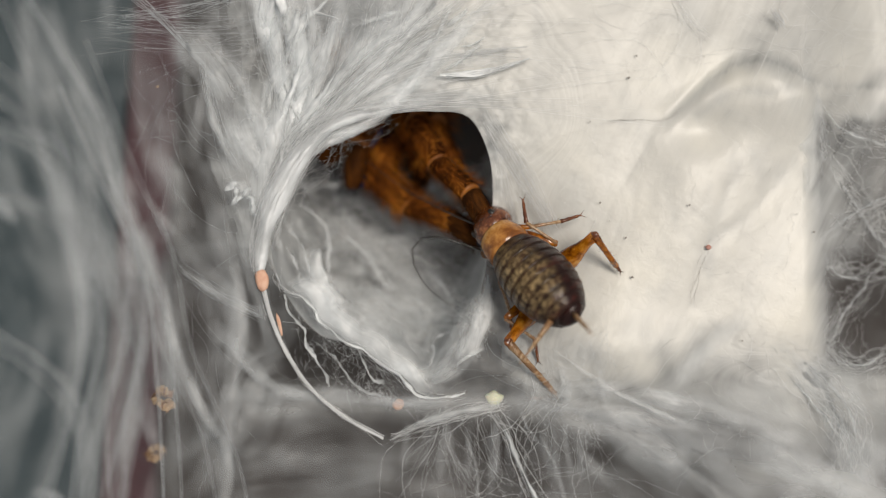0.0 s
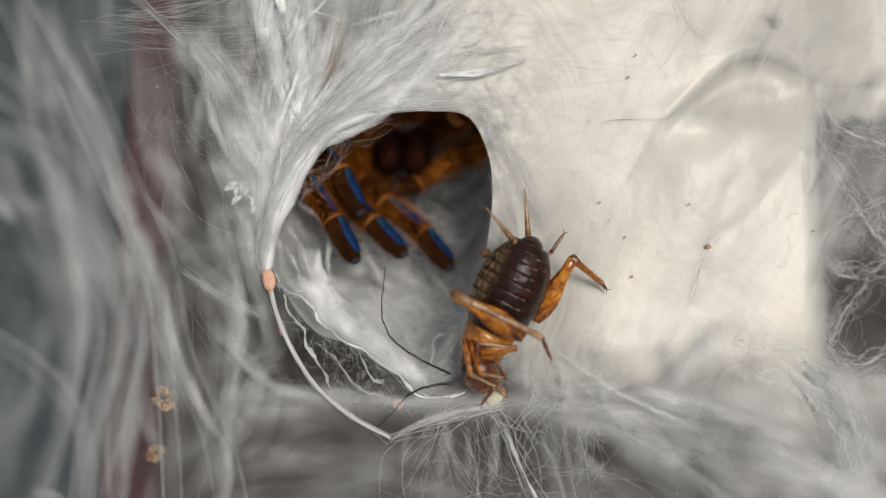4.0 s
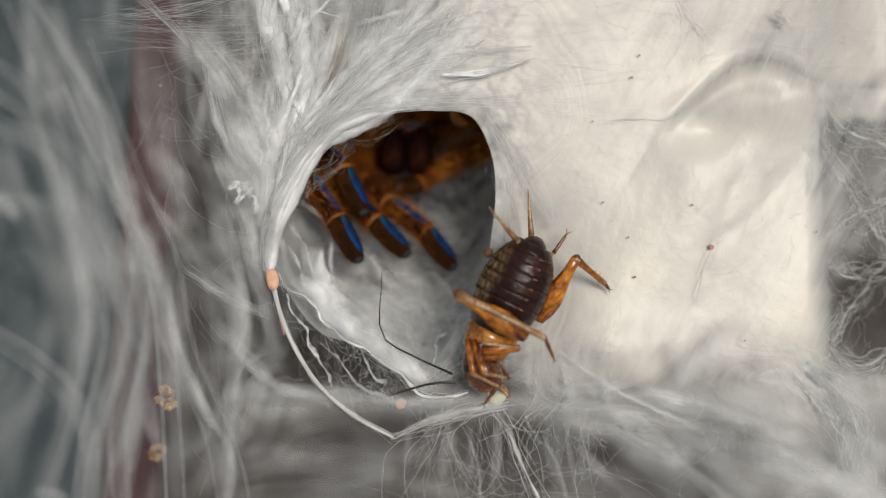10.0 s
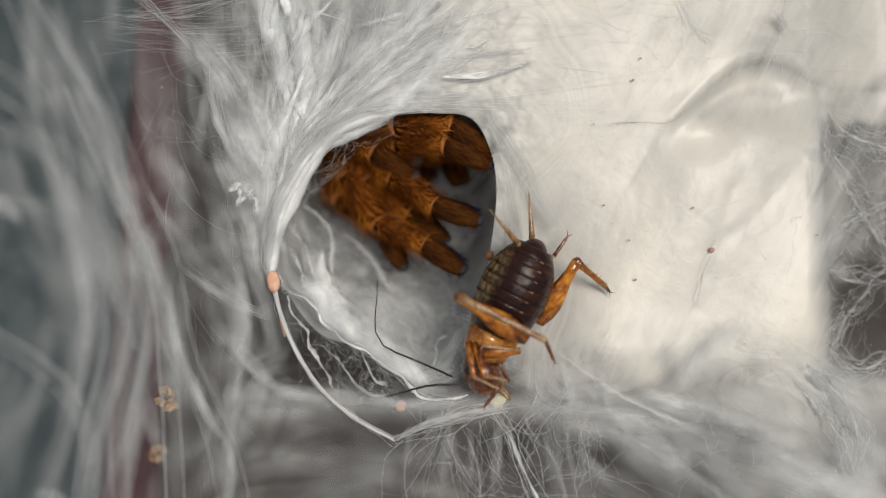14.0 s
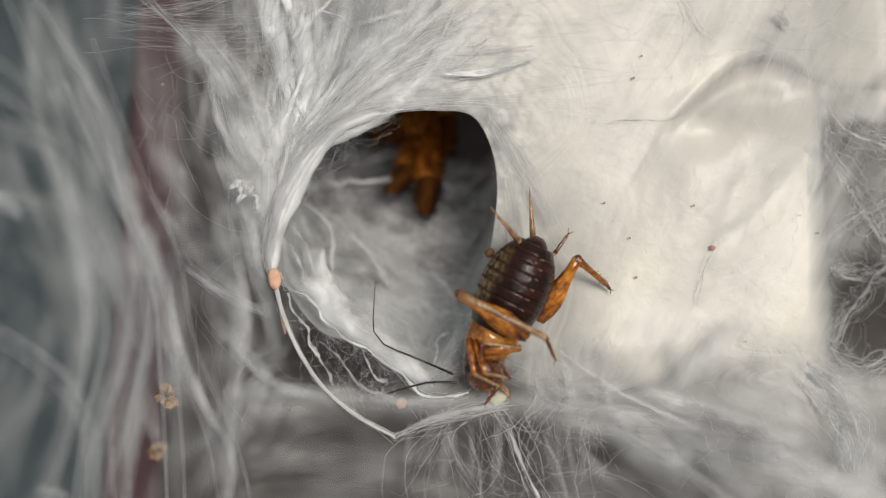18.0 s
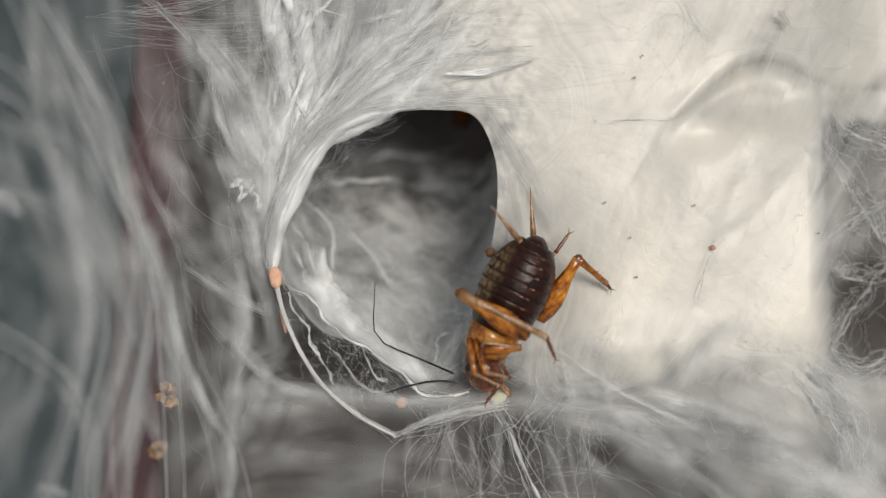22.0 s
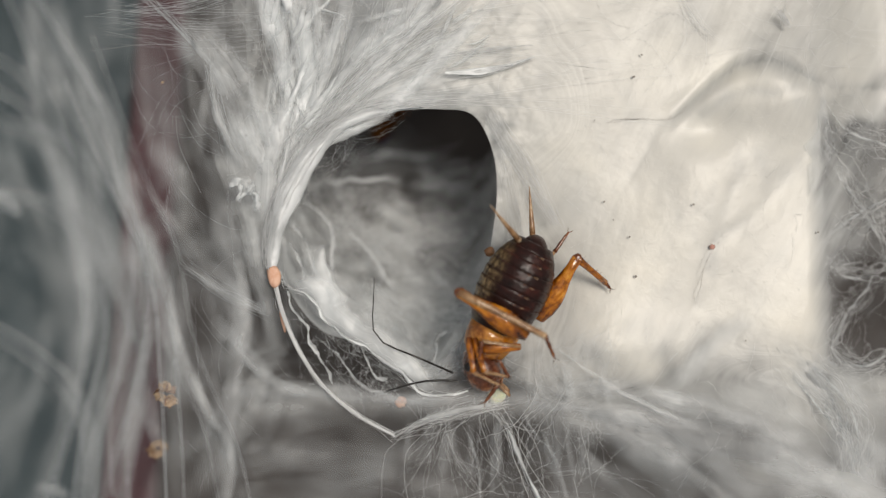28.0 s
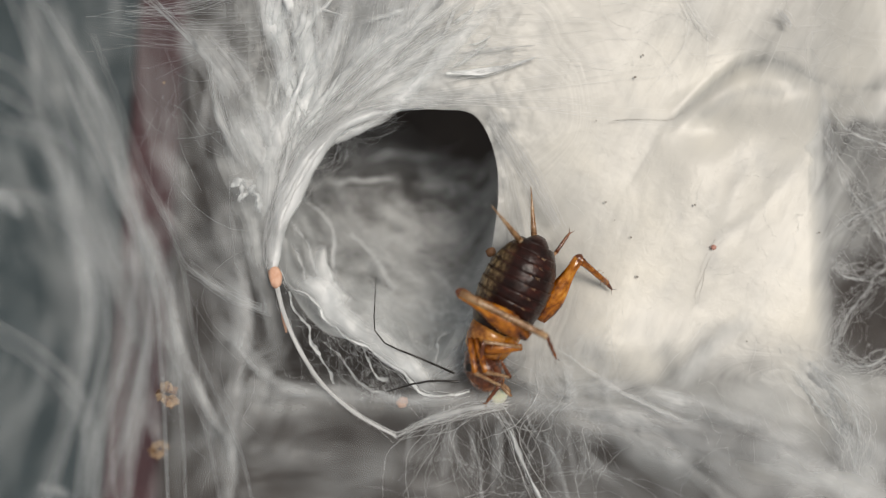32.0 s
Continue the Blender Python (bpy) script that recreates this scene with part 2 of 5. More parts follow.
def silk_density(u, v):
    """How thick the felt is over the plan, 0 to 1, with the folds' shade put in."""
    wob = 60 * plan_noise(u, v, 120, 3.3) + 30 * plan_noise(u, v, 40, 8.1)
    u0, v0 = u, v
    u, v = u + wob, v + 0.7 * wob
    d = 0.19 + 0 * u
    top = smooth_step(u, 375, 460) * (1 - smooth_step(v, 400, 520))
    d = d + 0.25 * top + 0.34 * top * spot(u, v, 500, 300, 75, 150)
    d = d - 0.24 * top * spot(u, v, 640, 60, 170, 75)
    d = np.maximum(d, 0.70 * smooth_step(u, 560, 900) * (1 - smooth_step(v, 190, 260)) * smooth_step(v, 60, 190))
    right = smooth_step(u, 840, 930) * (1 - smooth_step(u - 0.9 * wob, 1428, 1496)) * (1 - smooth_step(v + 0.8 * wob, 540, 820))
    right = right * (1 - 0.16 * (1 - smooth_step(v, 50, 130)) * smooth_step(u, 1050, 1250))
    d = np.maximum(d, (0.80 + 0.15 * smooth_step(u, 880, 1160)) * right)
    d = np.maximum(d, (0.80 + 0.06 * smooth_step(u, 860, 1100)) * smooth_step(u, 600, 840) * (1 - smooth_step(v, 130, 230)))
    d = np.maximum(d, (0.44 - 0.24 * smooth_step(v, 720, 850)) * smooth_step(u, 930, 1080) * smooth_step(v, 600, 700))
    d = d + 0.34 * spot(u, v, 1450, 700, 80, 90)
    d = d - 0.18 * smooth_step(u, 1450, 1510) * smooth_step(v, 190, 230) * (1 - smooth_step(v, 600, 700))
    # shade along the fold and creases, put in as thinner, darker felt
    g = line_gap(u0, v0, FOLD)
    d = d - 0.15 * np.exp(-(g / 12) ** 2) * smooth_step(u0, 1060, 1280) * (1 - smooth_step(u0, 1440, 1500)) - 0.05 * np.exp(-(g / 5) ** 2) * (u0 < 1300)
    # the broad shade beyond the fold, also put in by thinning the felt
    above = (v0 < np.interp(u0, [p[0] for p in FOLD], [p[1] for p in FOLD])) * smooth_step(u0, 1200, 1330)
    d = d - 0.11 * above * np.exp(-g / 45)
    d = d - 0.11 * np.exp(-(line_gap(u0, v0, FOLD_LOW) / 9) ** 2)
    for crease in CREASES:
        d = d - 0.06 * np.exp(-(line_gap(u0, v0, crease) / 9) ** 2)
    # less felt across the far right part
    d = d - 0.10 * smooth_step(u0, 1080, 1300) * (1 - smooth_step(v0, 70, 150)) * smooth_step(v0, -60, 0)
    mottle = plan_noise(u0, 0.7 * v0, 60, 2.7) + 0.5 * plan_noise(u0, 0.6 * v0, 22, 5.1)
    d = d - 0.16 * right * smooth_step(u0, 960, 1180) * np.clip(mottle, 0, 1)
    d = d - 0.60 * spot(u0, v0, 915, 775, 75, 48) - 0.25 * spot(u0, v0, 700, 835, 150, 45)
    d = d - 0.40 * spot(u0, v0, 1190, 825, 75, 60) - 0.2 * spot(u0, v0, 930, 690, 45, 14)
    d = d - 0.44 * spot(u, v, 1190, 835, 150, 55) - 0.22 * spot(u, v, 860, 805, 110, 65)
    d = d - 0.10 * smooth_step(v, 690, 740) * (1 - smooth_step(u, 850, 1050))
    d = d - 0.15 * (1 - smooth_step(u, 240, 440))
    d = d - 0.12 * spot(u, v, 450, 470, 60, 90)
    d = d - 0.30 * spot(u, v, 590, 640, 95, 70)
    return np.clip(d, 0.03, 0.985)


def weave_lines(u, v):
    """Across and along the drawn-out threads, in plan units."""
    u0, v0 = u, v
    wob = 110 * plan_noise(u, v, 200, 6.6) + 20 * plan_noise(u, v, 80, 1.2)
    u, v = u + wob, v - 0.8 * wob
    sheaf = smooth_step(u, 330, 480) * (1 - smooth_step(v, 260, 440)) * (1 - smooth_step(u, 800, 1100))
    low = smooth_step(v, 630, 740) * smooth_step(u, 330, 470)
    right = smooth_step(u, 880, 1060) * (1 - smooth_step(v, 630, 740))
    u, v = u0 + 0.2 * wob, v0
    left = np.clip(1 - sheaf - low - right, 0, 1)
    ang, dist = np.arctan2(v - 480, u - 430), np.hypot(v - 480, u - 430)
    across = left * (u - 100 * spot(0 * u, v, 0, 570, 1, 230)) + sheaf * (320 * ang + 900) + low * (v - 0.3 * np.maximum(u - 900, 0)) + right * (u + 0.5 * v - 945)
    along = left * v + sheaf * (dist + 120) + low * u + right * (v + 510)
    return across, along


def put_felt(ob, felt, across, along, gain=1.0, age=1.0):
    """Stores the felt's thickness, the run of its threads, how coarse they are and how old the silk is on a mesh."""
    old = np.ravel(age + 0 * np.asarray(felt, float)).astype(np.float32)
    ob.data.attributes.new("age", "FLOAT", "POINT").data.foreach_set("value", old)
    ob.data.attributes.new("felt", "FLOAT", "POINT").data.foreach_set("value", np.ravel(felt).astype(np.float32))
    w = np.stack((np.ravel(across), np.ravel(along), gain + 0 * np.ravel(along)), -1)
    ob.data.attributes.new("weave", "FLOAT_VECTOR", "POINT").data.foreach_set("vector", w.astype(np.float32).ravel())


def sheet_height(u, v):
    z = 0.6 * np.sin(u / 130 + 0.6) * np.cos(v / 150) + 0.35 * np.sin(u / 57 + v / 71)
    z = z + 2.2 * spot(u, v, 620, 120, 260, 120) - 7.0 * smooth_step(-u, -430, -150) - 5 * smooth_step(u, 1430, 1560)
    z = z + 1.8 * spot(u, v, 1390, 170, 80, 70) - 1.6 * spot(u, v, 1250, 230, 60, 40) - 3.0 * smooth_step(v, 700, 850) - 2.0 * spot(u, v, 930, 470, 80, 150)
    g = line_gap(u, v, FOLD)
    below = smooth_step(v - np.interp(u, [p[0] for p in FOLD], [p[1] for p in FOLD]), -26, 26)
    ends = smooth_step(u, 1120, 1260) * (1 - smooth_step(u, 1430, 1490))
    z = z + ends * (2.2 * below * np.exp(-g / 90) - 0.5 * np.exp(-(g / 18) ** 2)) - 0.15 * np.exp(-(line_gap(u, v, FOLD_LOW) / 14) ** 2)
    for crease in CREASES[:4]:
        z = z - 0.10 * np.exp(-(line_gap(u, v, crease) / 12) ** 2)
    z = z + 1.2 * spot(u, v, 1100, 620, 120, 60) - 2.2 * spot(u, v, 640, 690, 160, 60)
    return z


def build_sheet():
    na, nr, nt = 840, 300, 56
    pts = np.array(MOUTH, float)
    closed = np.concatenate((pts[-3:], pts, pts[:4]))[None]
    dense = catmull(np.concatenate((closed, np.zeros((1, closed.shape[1], 1))), 2), 900)[0][:, :2]
    ang = np.arctan2(dense[:, 1] - HUB[1], dense[:, 0] - HUB[0])
    rad = np.hypot(dense[:, 1] - HUB[1], dense[:, 0] - HUB[0])
    order = np.argsort(ang)
    th = np.linspace(-math.pi, math.pi, na, endpoint=False)
    r0 = np.interp(th, ang[order], rad[order], period=2 * math.pi)
    r0 = (np.roll(r0, 1) + 2 * r0 + np.roll(r0, -1)) / 4
    c, s = np.cos(th), np.sin(th)
    lim = np.minimum(np.where(c > 0, (1960 - HUB[0]) / np.maximum(c, 1e-6), (-480 - HUB[0]) / np.minimum(c, -1e-6)),
                     np.where(s > 0, (1290 - HUB[1]) / np.maximum(s, 1e-6), (-400 - HUB[1]) / np.minimum(s, -1e-6)))
    rows, dens, runs, gains, ages = [], [], [], [], []
    # the burrow, from its far end up to the mouth
    for i in range(nt, 0, -1):
        q = i / nt
        bend = q ** 1.15
        cu, cv, dz = HUB[0] + 75 * bend, HUB[1] - 420 * bend, -34 * q ** 0.9
        grow = 1 - 0.05 * math.sin(3.14 * q) + 0.15 * q
        u, v = cu + r0 * c * grow, cv + r0 * s * grow
        z = dz + 0.0 * u
        crumple = np.array([noise.fractal((uu / 70, vv / 70, dz / 6), 0.7, 2.0, 3) for uu, vv in zip(u, v)])
        z = z + crumple * 1.6 * min(1, q * 6)
        k = smooth_step(np.array(q), 0.0, 0.12)
        z = z + (1 - k) * sheet_height(HUB[0] + r0 * c, HUB[1] + r0 * s)
        rows.append(np.stack((u, v, z), -1))
        # lining thinned with depth, which puts the burrow's inner shade into the felt
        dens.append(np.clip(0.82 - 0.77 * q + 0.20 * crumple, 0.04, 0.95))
        gains.append(0.8 + 0 * u)
        ages.append(0.12 + 0.75 * (1 - smooth_step(q + 0 * u, 0.0, 0.12)) * smooth_step(u, 700, 860))
        runs.append((600 * q + 0 * u, 260 * th + 60 * q))
    for i in range(nr + 1):
        q = (i / nr) ** 1.7
        r = r0 + (lim - r0) * q
        u, v = HUB[0] + r * c, HUB[1] + r * s
        z = sheet_height(u, v)
        rough = np.array([noise.fractal((uu / 45, vv / 45, 1.7), 0.8, 2.0, 3) for uu, vv in zip(u, v)])
        rows.append(np.stack((u, v, z + (0.26 - 0.22 * smooth_step(u, 850, 1000)) * rough), -1))
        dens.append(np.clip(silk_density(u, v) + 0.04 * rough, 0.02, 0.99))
        gains.append(0.5 - 0.3 * smooth_step(v, 560, 740) - 0.3 * (1 - smooth_step(u, 250, 400)) - 0.2 * smooth_step(u, 1400, 1480))
        runs.append(weave_lines(u, v))
        ages.append(0.55 * smooth_step(u, 330, 480) + 0.45 * smooth_step(u - 0.4 * v, 420, 860))
    a = np.stack(rows)
    # plan units of the deep rows are drawn on the level of the mouth
    verts = PA(a).reshape(-1, 3)
    m = a.shape[0]
    idx = np.arange(m * na).reshape(m, na)
    f = np.stack((idx[:-1], idx[1:], np.roll(idx[1:], -1, 1), np.roll(idx[:-1], -1, 1)), -1).reshape(-1, 4)
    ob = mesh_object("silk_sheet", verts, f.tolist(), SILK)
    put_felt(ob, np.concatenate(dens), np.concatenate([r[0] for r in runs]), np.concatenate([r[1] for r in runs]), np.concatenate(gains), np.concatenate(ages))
    tagged(ob, "felted white silk sheet with a round burrow mouth", "spider web", "", "structure")
    return BVHTree.FromPolygons([tuple(p) for p in verts], f.tolist())


build_tub()
SILK_TREE = build_sheet()


def silk_z(u, v, lift=0.0):
    """Height in mm of the silk at a plan place, sheet or burrow floor."""
    top = Vector((0, 0, EYE / 1000))
    hit = SILK_TREE.ray_cast(top, P(u, v, 0) - top)[0]
    return (hit.z * 1000 if hit else -20.0) + lift



# ---- threads
MOVES = []  # (object, rows) that motions() keys at the end
RIM_SWAY = [(0, -14), (2.6, -15), (3.0, 8), (3.4, -2), (6, -1), (12, -1), (20, 1), (32, 0)]


def scatter(box, m, angle, spread, length, z, n=10, wig=3.0, curl=1.0):
    """m loose threads over a plan box (u0, v0, u1, v1), lying about one direction (degrees); world metres."""
    u, v = rng.uniform(box[0], box[2], m), rng.uniform(box[1], box[3], m)
    a = np.radians(angle + rng.normal(0, spread, m))
    ln = length * rng.uniform(0.4, 1.4, m)
    s = np.linspace(-0.5, 0.5, n)[None]
    bend = rng.normal(0, 0.25, (m, 1)) * (s * 2) ** 2 * ln[:, None]
    pu = u[:, None] + np.cos(a)[:, None] * s * ln[:, None] - np.sin(a)[:, None] * bend
    pv = v[:, None] + np.sin(a)[:, None] * s * ln[:, None] + np.cos(a)[:, None] * bend
    h = rng.uniform(z[0], z[1], (m, 1)) + rng.normal(0, 0.6, (m, 1)) * s * 2
    pz = sheet_height(pu, pv) + h
    return PA(np.stack((pu, pv, pz), -1) + wiggle(m, n, wig, curl))


def ribbons(name, items, label, kind="structure"):
    """Bands of felted silk: (line of places, half widths, felt, gain, bulge in mm, raggedness[, side of the one crisp edge])."""
    root = tagged(new(name), label, "silk", "", kind)
    m = 11
    q = np.linspace(-1, 1, m)[None]
    for line, half, felt, gain, bulge, rag, *crisp in items:
        c0 = np.asarray(line, float)
        n = int(max(16, np.abs(np.diff(c0[:, :2], axis=0)).sum() / (3 if rag > 2 else 7)))
        c = catmull(c0[None], n)[0]
        w = np.interp(np.linspace(0, 1, n), np.linspace(0, 1, len(half)), half)
        sd = rng.uniform(0, 900)
        tang = np.gradient(c[:, :2], axis=0)
        tang /= np.linalg.norm(tang, axis=1, keepdims=True) + 1e-9
        nrm = np.stack((-tang[:, 1], tang[:, 0]), -1)
        run = np.concatenate(([0], np.cumsum(np.linalg.norm(np.diff(c[:, :2], axis=0), axis=1))))
        ii = run[:, None] + 0 * q
        shake = plan_noise(ii, q * 25 + sd, 26, 1.0) + 0.6 * plan_noise(ii, q * 25 + sd, 9, 2.0)
        across = q * w[:, None] * (1 + 0.5 * plan_noise(ii, sd + 0 * ii, 60, 4.0)) + rag * 2.2 * shake
        u, v = c[:, :1] + nrm[:, :1] * across, c[:, 1:2] + nrm[:, 1:] * across
        z = c[:, 2:] + bulge * (1 - q ** 2) + 0.5 * shake * min(1.0, 0.3 + 0.3 * rag)
        ends = np.clip(np.minimum(run, run[-1] - run) / (0.28 * run[-1]), 0, 1)[:, None] ** 0.7 if felt < 0.9 else 1.0
        body = felt * (1 - np.abs(q) ** (6 if felt > 0.9 else 2.5)) * ends * (1 + 0.9 * plan_noise(ii, sd + 0 * ii, 70, 7.0))
        if crisp:
            x = (1 + crisp[0] * q) / 2
            body = felt * x ** 0.8 * (1 - x ** 16) * np.clip(np.minimum(run, run[-1] - run) / (0.12 * run[-1]), 0, 1)[:, None] * (1 + 0.7 * plan_noise(ii, q * 40 + sd, 50, 7.0))
        idx = np.arange(n * m).reshape(n, m)
        f = np.stack((idx[:-1, :-1], idx[1:, :-1], idx[1:, 1:], idx[:-1, 1:]), -1).reshape(-1, 4)
        # no web where the felt has thinned out
        f = f[np.clip(body, 0, 1).ravel()[f].max(1) > 0.12 * felt]
        ob = mesh_object("band", PA(np.stack((u, v, z), -1)).reshape(-1, 3), f.tolist(), FRESH_SILK, root)
        put_felt(ob, np.clip(body, 0, 0.985), across + sd, ii + 3 * sd, gain)
    return root


def build_rim():
    rim = [(752, 190, 0.4), (700, 195, 2.0), (640, 207, 3.4), (583, 240, 4.0), (535, 302, 4.2), (504, 370, 4.2), (488, 428, 4.0), (484, 480, 3.6)]
    rim_ob = ribbons("mouth_rim", [(rim, [0.4, 6, 12, 18, 22, 21, 15, 6], 0.985, 0.5, 0.8, 0.8)], "thick white rope of silk edging the burrow mouth")
    W = [(bundle([(u - 6, v - 5, z + 1.0) for u, v, z in rim[1:]], 36, [7, 9, 12, 13, 12, 8, 4], 26, 2), 0.02, 0.4)]
    fine = threads("rim_threads", W, THREAD, "fine white threads along the mouth rim")
    strand = [(484, 455, 3.6), (489, 500, 4.0), (504, 560, 4.6), (532, 625, 5.2), (576, 686, 5.6), (635, 736, 5.8), (700, 772, 5.8)]
    W = [(bundle(strand, 14, [3, 2.2, 1.7, 1.4, 1.3, 1.3, 1.2], 44, 0.9), 0.055, 0.1), (bundle(strand, 3, 4, 44, 4, 2), 0.012, 0.2)]
    loose = threads("loose_strand", W, THREAD, "loose white silk strand hanging from the mouth rim", kind="structure", sides=5)
    MOVES.extend((ob, [(t, pose(x * UNIT / 1000, 0, 0)) for t, x in RIM_SWAY]) for ob in (rim_ob, fine, loose))


def build_sheaf():
    items = []
    for i in range(30):
        u, v = rng.uniform(430, 900), rng.uniform(-90, 40)
        mid = (0.42 * u + 0.58 * 560 + rng.normal(0, 22), 130 + rng.normal(0, 25), 2.6 + rng.uniform(-0.6, 0.8))
        items.append(([(u, v, 1.4 + rng.uniform(-0.3, 0.4)), mid, (528 + rng.normal(0, 20), 265 + rng.normal(0, 20), 3.2), (486 + rng.normal(0, 8), 400 + rng.normal(0, 25), 3.0)],
                      [rng.uniform(6, 34), rng.uniform(4, 18), 9, 4], rng.uniform(0.25, 0.75), 0.8, 0.3, 1.1))
    for i in range(4):
        v = 62 + 36 * i
        items.append(([(rng.uniform(850, 930), v * 0.9 + 8, 1.0), (800, v, 1.9), (640, 120 + v * 0.44, 2.9), (545, 282, 3.3), (494, 405, 3.0)], [34, 20, 13, 9, 5], rng.uniform(0.25, 0.5), 0.7, 0.2, 0.6))
    # the membrane between the tub's side and the rim
    items.append(([(330, 40, 1.0), (400, 130, 1.8), (440, 220, 2.2), (470, 330, 2.6)], [30, 50, 56, 30], 0.35, 1.0, 0.6, 1.0))
    items.append(([(380, 120, 1.6), (382, 180, 1.6), (402, 240, 1.8), (446, 308, 2.2)], [8, 10, 10, 8], 0.5, 0.6, 0.4, 0.6))
    for cu, cv, a, ln, wd, ft in ((505, 0, 1.2, 60, 13, 0.8), (530, 45, 1.9, 70, 10, 0.7), (515, 110, 2.0, 130, 18, 0.4), (470, 215, 1.3, 150, 22, 0.4), (450, 265, 1.0, 110, 20, 0.4), 
                                 (492, 235, 1.8, 190, 24, 0.42), (470, 320, 1.6, 160, 24, 0.42), (555, 120, 2.1, 170, 16, 0.4), (520, 170, 1.95, 190, 9, 0.75), (500, 300, 1.8, 170, 8, 0.8), (560, 190, 2.2, 150, 8, 0.7)):
        dx, dy = math.cos(a) * ln / 2, math.sin(a) * ln / 2
        items.append(([(cu - dx, cv - dy, 3.2), (cu + 4, cv - 3, 3.8), (cu + dx, cv + dy, 3.2)], [wd * 0.5, wd, wd * 0.6], ft, 1.1, 0.4, 1.2))
    for cu, cv, a, ln, wd in ((430, 330, 0.4, 46, 9), (424, 340, 1.7, 40, 8), (440, 342, 2.4, 44, 7), (450, 358, 1.1, 40, 8), (418, 330, 2.9, 22, 6)):
        dx, dy = math.cos(a) * ln / 2, math.sin(a) * ln / 2
        items.append(([(cu - dx, cv - dy, 3.4), (cu + 5, cv - 6, 4.1), (cu + dx, cv + dy, 3.4)], [wd * 0.6, wd, wd * 0.5], 0.8, 0.8, 0.6, 2.6))
    for i in range(26):
        cv = rng.uniform(-10, 330)
        cu = rng.uniform(470, 560) - 0.12 * cv
        a, ln = rng.normal(1.72, 0.22), rng.uniform(40, 130)
        dx, dy = math.cos(a) * ln / 2, math.sin(a) * ln / 2
        items.append(([(cu - dx, cv - dy, 2.4), (cu + rng.normal(0, 7), cv + rng.normal(0, 7), 2.9), (cu + dx, cv + dy, 2.4)], rng.uniform(3, 10, 3), rng.uniform(0.25, 0.55), 1.0, 0.15, 1.0))
    for i in range(14):
        cu, cv = rng.uniform(560, 900), rng.uniform(0, 150)
        a, ln = rng.normal(2.5, 0.35), rng.uniform(50, 150)
        dx, dy = math.cos(a) * ln / 2, math.sin(a) * ln / 2
        items.append(([(cu - dx, cv - dy, 1.6), (cu + rng.normal(0, 8), cv + rng.normal(0, 8), 2.0), (cu + dx, cv + dy, 1.8)], rng.uniform(1.5, 6, 3), rng.uniform(0.3, 0.65), 0.9, 0.3, 1.3))
    items.append(([(790, 130, 2.0), (850, 127, 2.2), (900, 118, 2.0), (948, 102, 1.6)], [2, 6, 5, 1.5], 0.96, 0.5, 0.2, 0.8))
    ribbons("silk_sheaf", items, "overlapping white bands of drawn silk above the mouth")
    W = []
    for i in range(15):
        u, v = rng.uniform(440, 920), rng.uniform(-60, 70)
        mid = (0.45 * u + 0.55 * 560 + rng.normal(0, 20), 130 + rng.normal(0, 25), 3.4)
        W.append((bundle([(u, v, 1.6), mid, (530 + rng.normal(0, 22), 270 + rng.normal(0, 20), 3.9), (482 + rng.normal(0, 8), 410 + rng.normal(0, 20), 3.6)], 4, [30, 10, 6, 4], 18, 7), rng.uniform(0.010, 0.026), 0.4))
    for i in range(8):
        v = rng.uniform(40, 185)
        far = rng.uniform(860, 1200)
        W.append((bundle([(far, v * 0.9 + 10, 1.6), (800, v, 2.8), (640, 120 + v * 0.45, 3.6), (545, 285, 3.9), (492, 410, 3.6)], 6, [40, 12, 9, 7, 4], 18, 4), rng.uniform(0.009, 0.02), 0.6))
    W.append((bundle([(780, 134, 2.2), (850, 129, 2.3), (945, 104, 1.8)], 12, [5, 4, 3], 12, 1.5), 0.045, 0.9))
    W.append((bundle([(800, 95, 2.2), (870, 88, 2.2), (950, 80, 1.8)], 10, [4, 4, 3], 12, 1.5), 0.03, 0.9))
    W.append((scatter((400, -20, 900, 130), 60, 60, 60, 110, (0.5, 1.8), 12, 7, 1.3), 0.010, 0.4))
    W.append((scatter((420, 140, 560, 380), 36, 100, 50, 60, (1.5, 3.5), 12, 6, 1.6), 0.014, 0.5))
    W.append((bundle([(585, 250, 1.5), (610, 238, 0.5), (640, 235, -1), (700, 215, -1)], 14, 10, 20, 5, 2), 0.010, 0.3))
    W.append((bundle([(535, 330, 1.5), (590, 290, -1), (620, 240, -1)], 10, 10, 20, 6, 2), 0.010, 0.3))
    threads("sheaf_threads", W, THREAD, "fine crossing white threads over the drawn silk")
    a = bundle([(878, 206, 1.4), (930, 290, 1.0), (988, 398, 0.8)], 50, [9, 12, 5], 8, 0.5)
    b = bundle([(895, 290, 0.8), (915, 380, 0.3), (935, 450, -0.4)], 40, [10, 14, 18], 8, 0.8)
    threads("tight_threads", [(a, 0.010, 0.2), (b, 0.008, 0.4)], THREAD, "tight parallel silk threads on the mouth's shoulder")


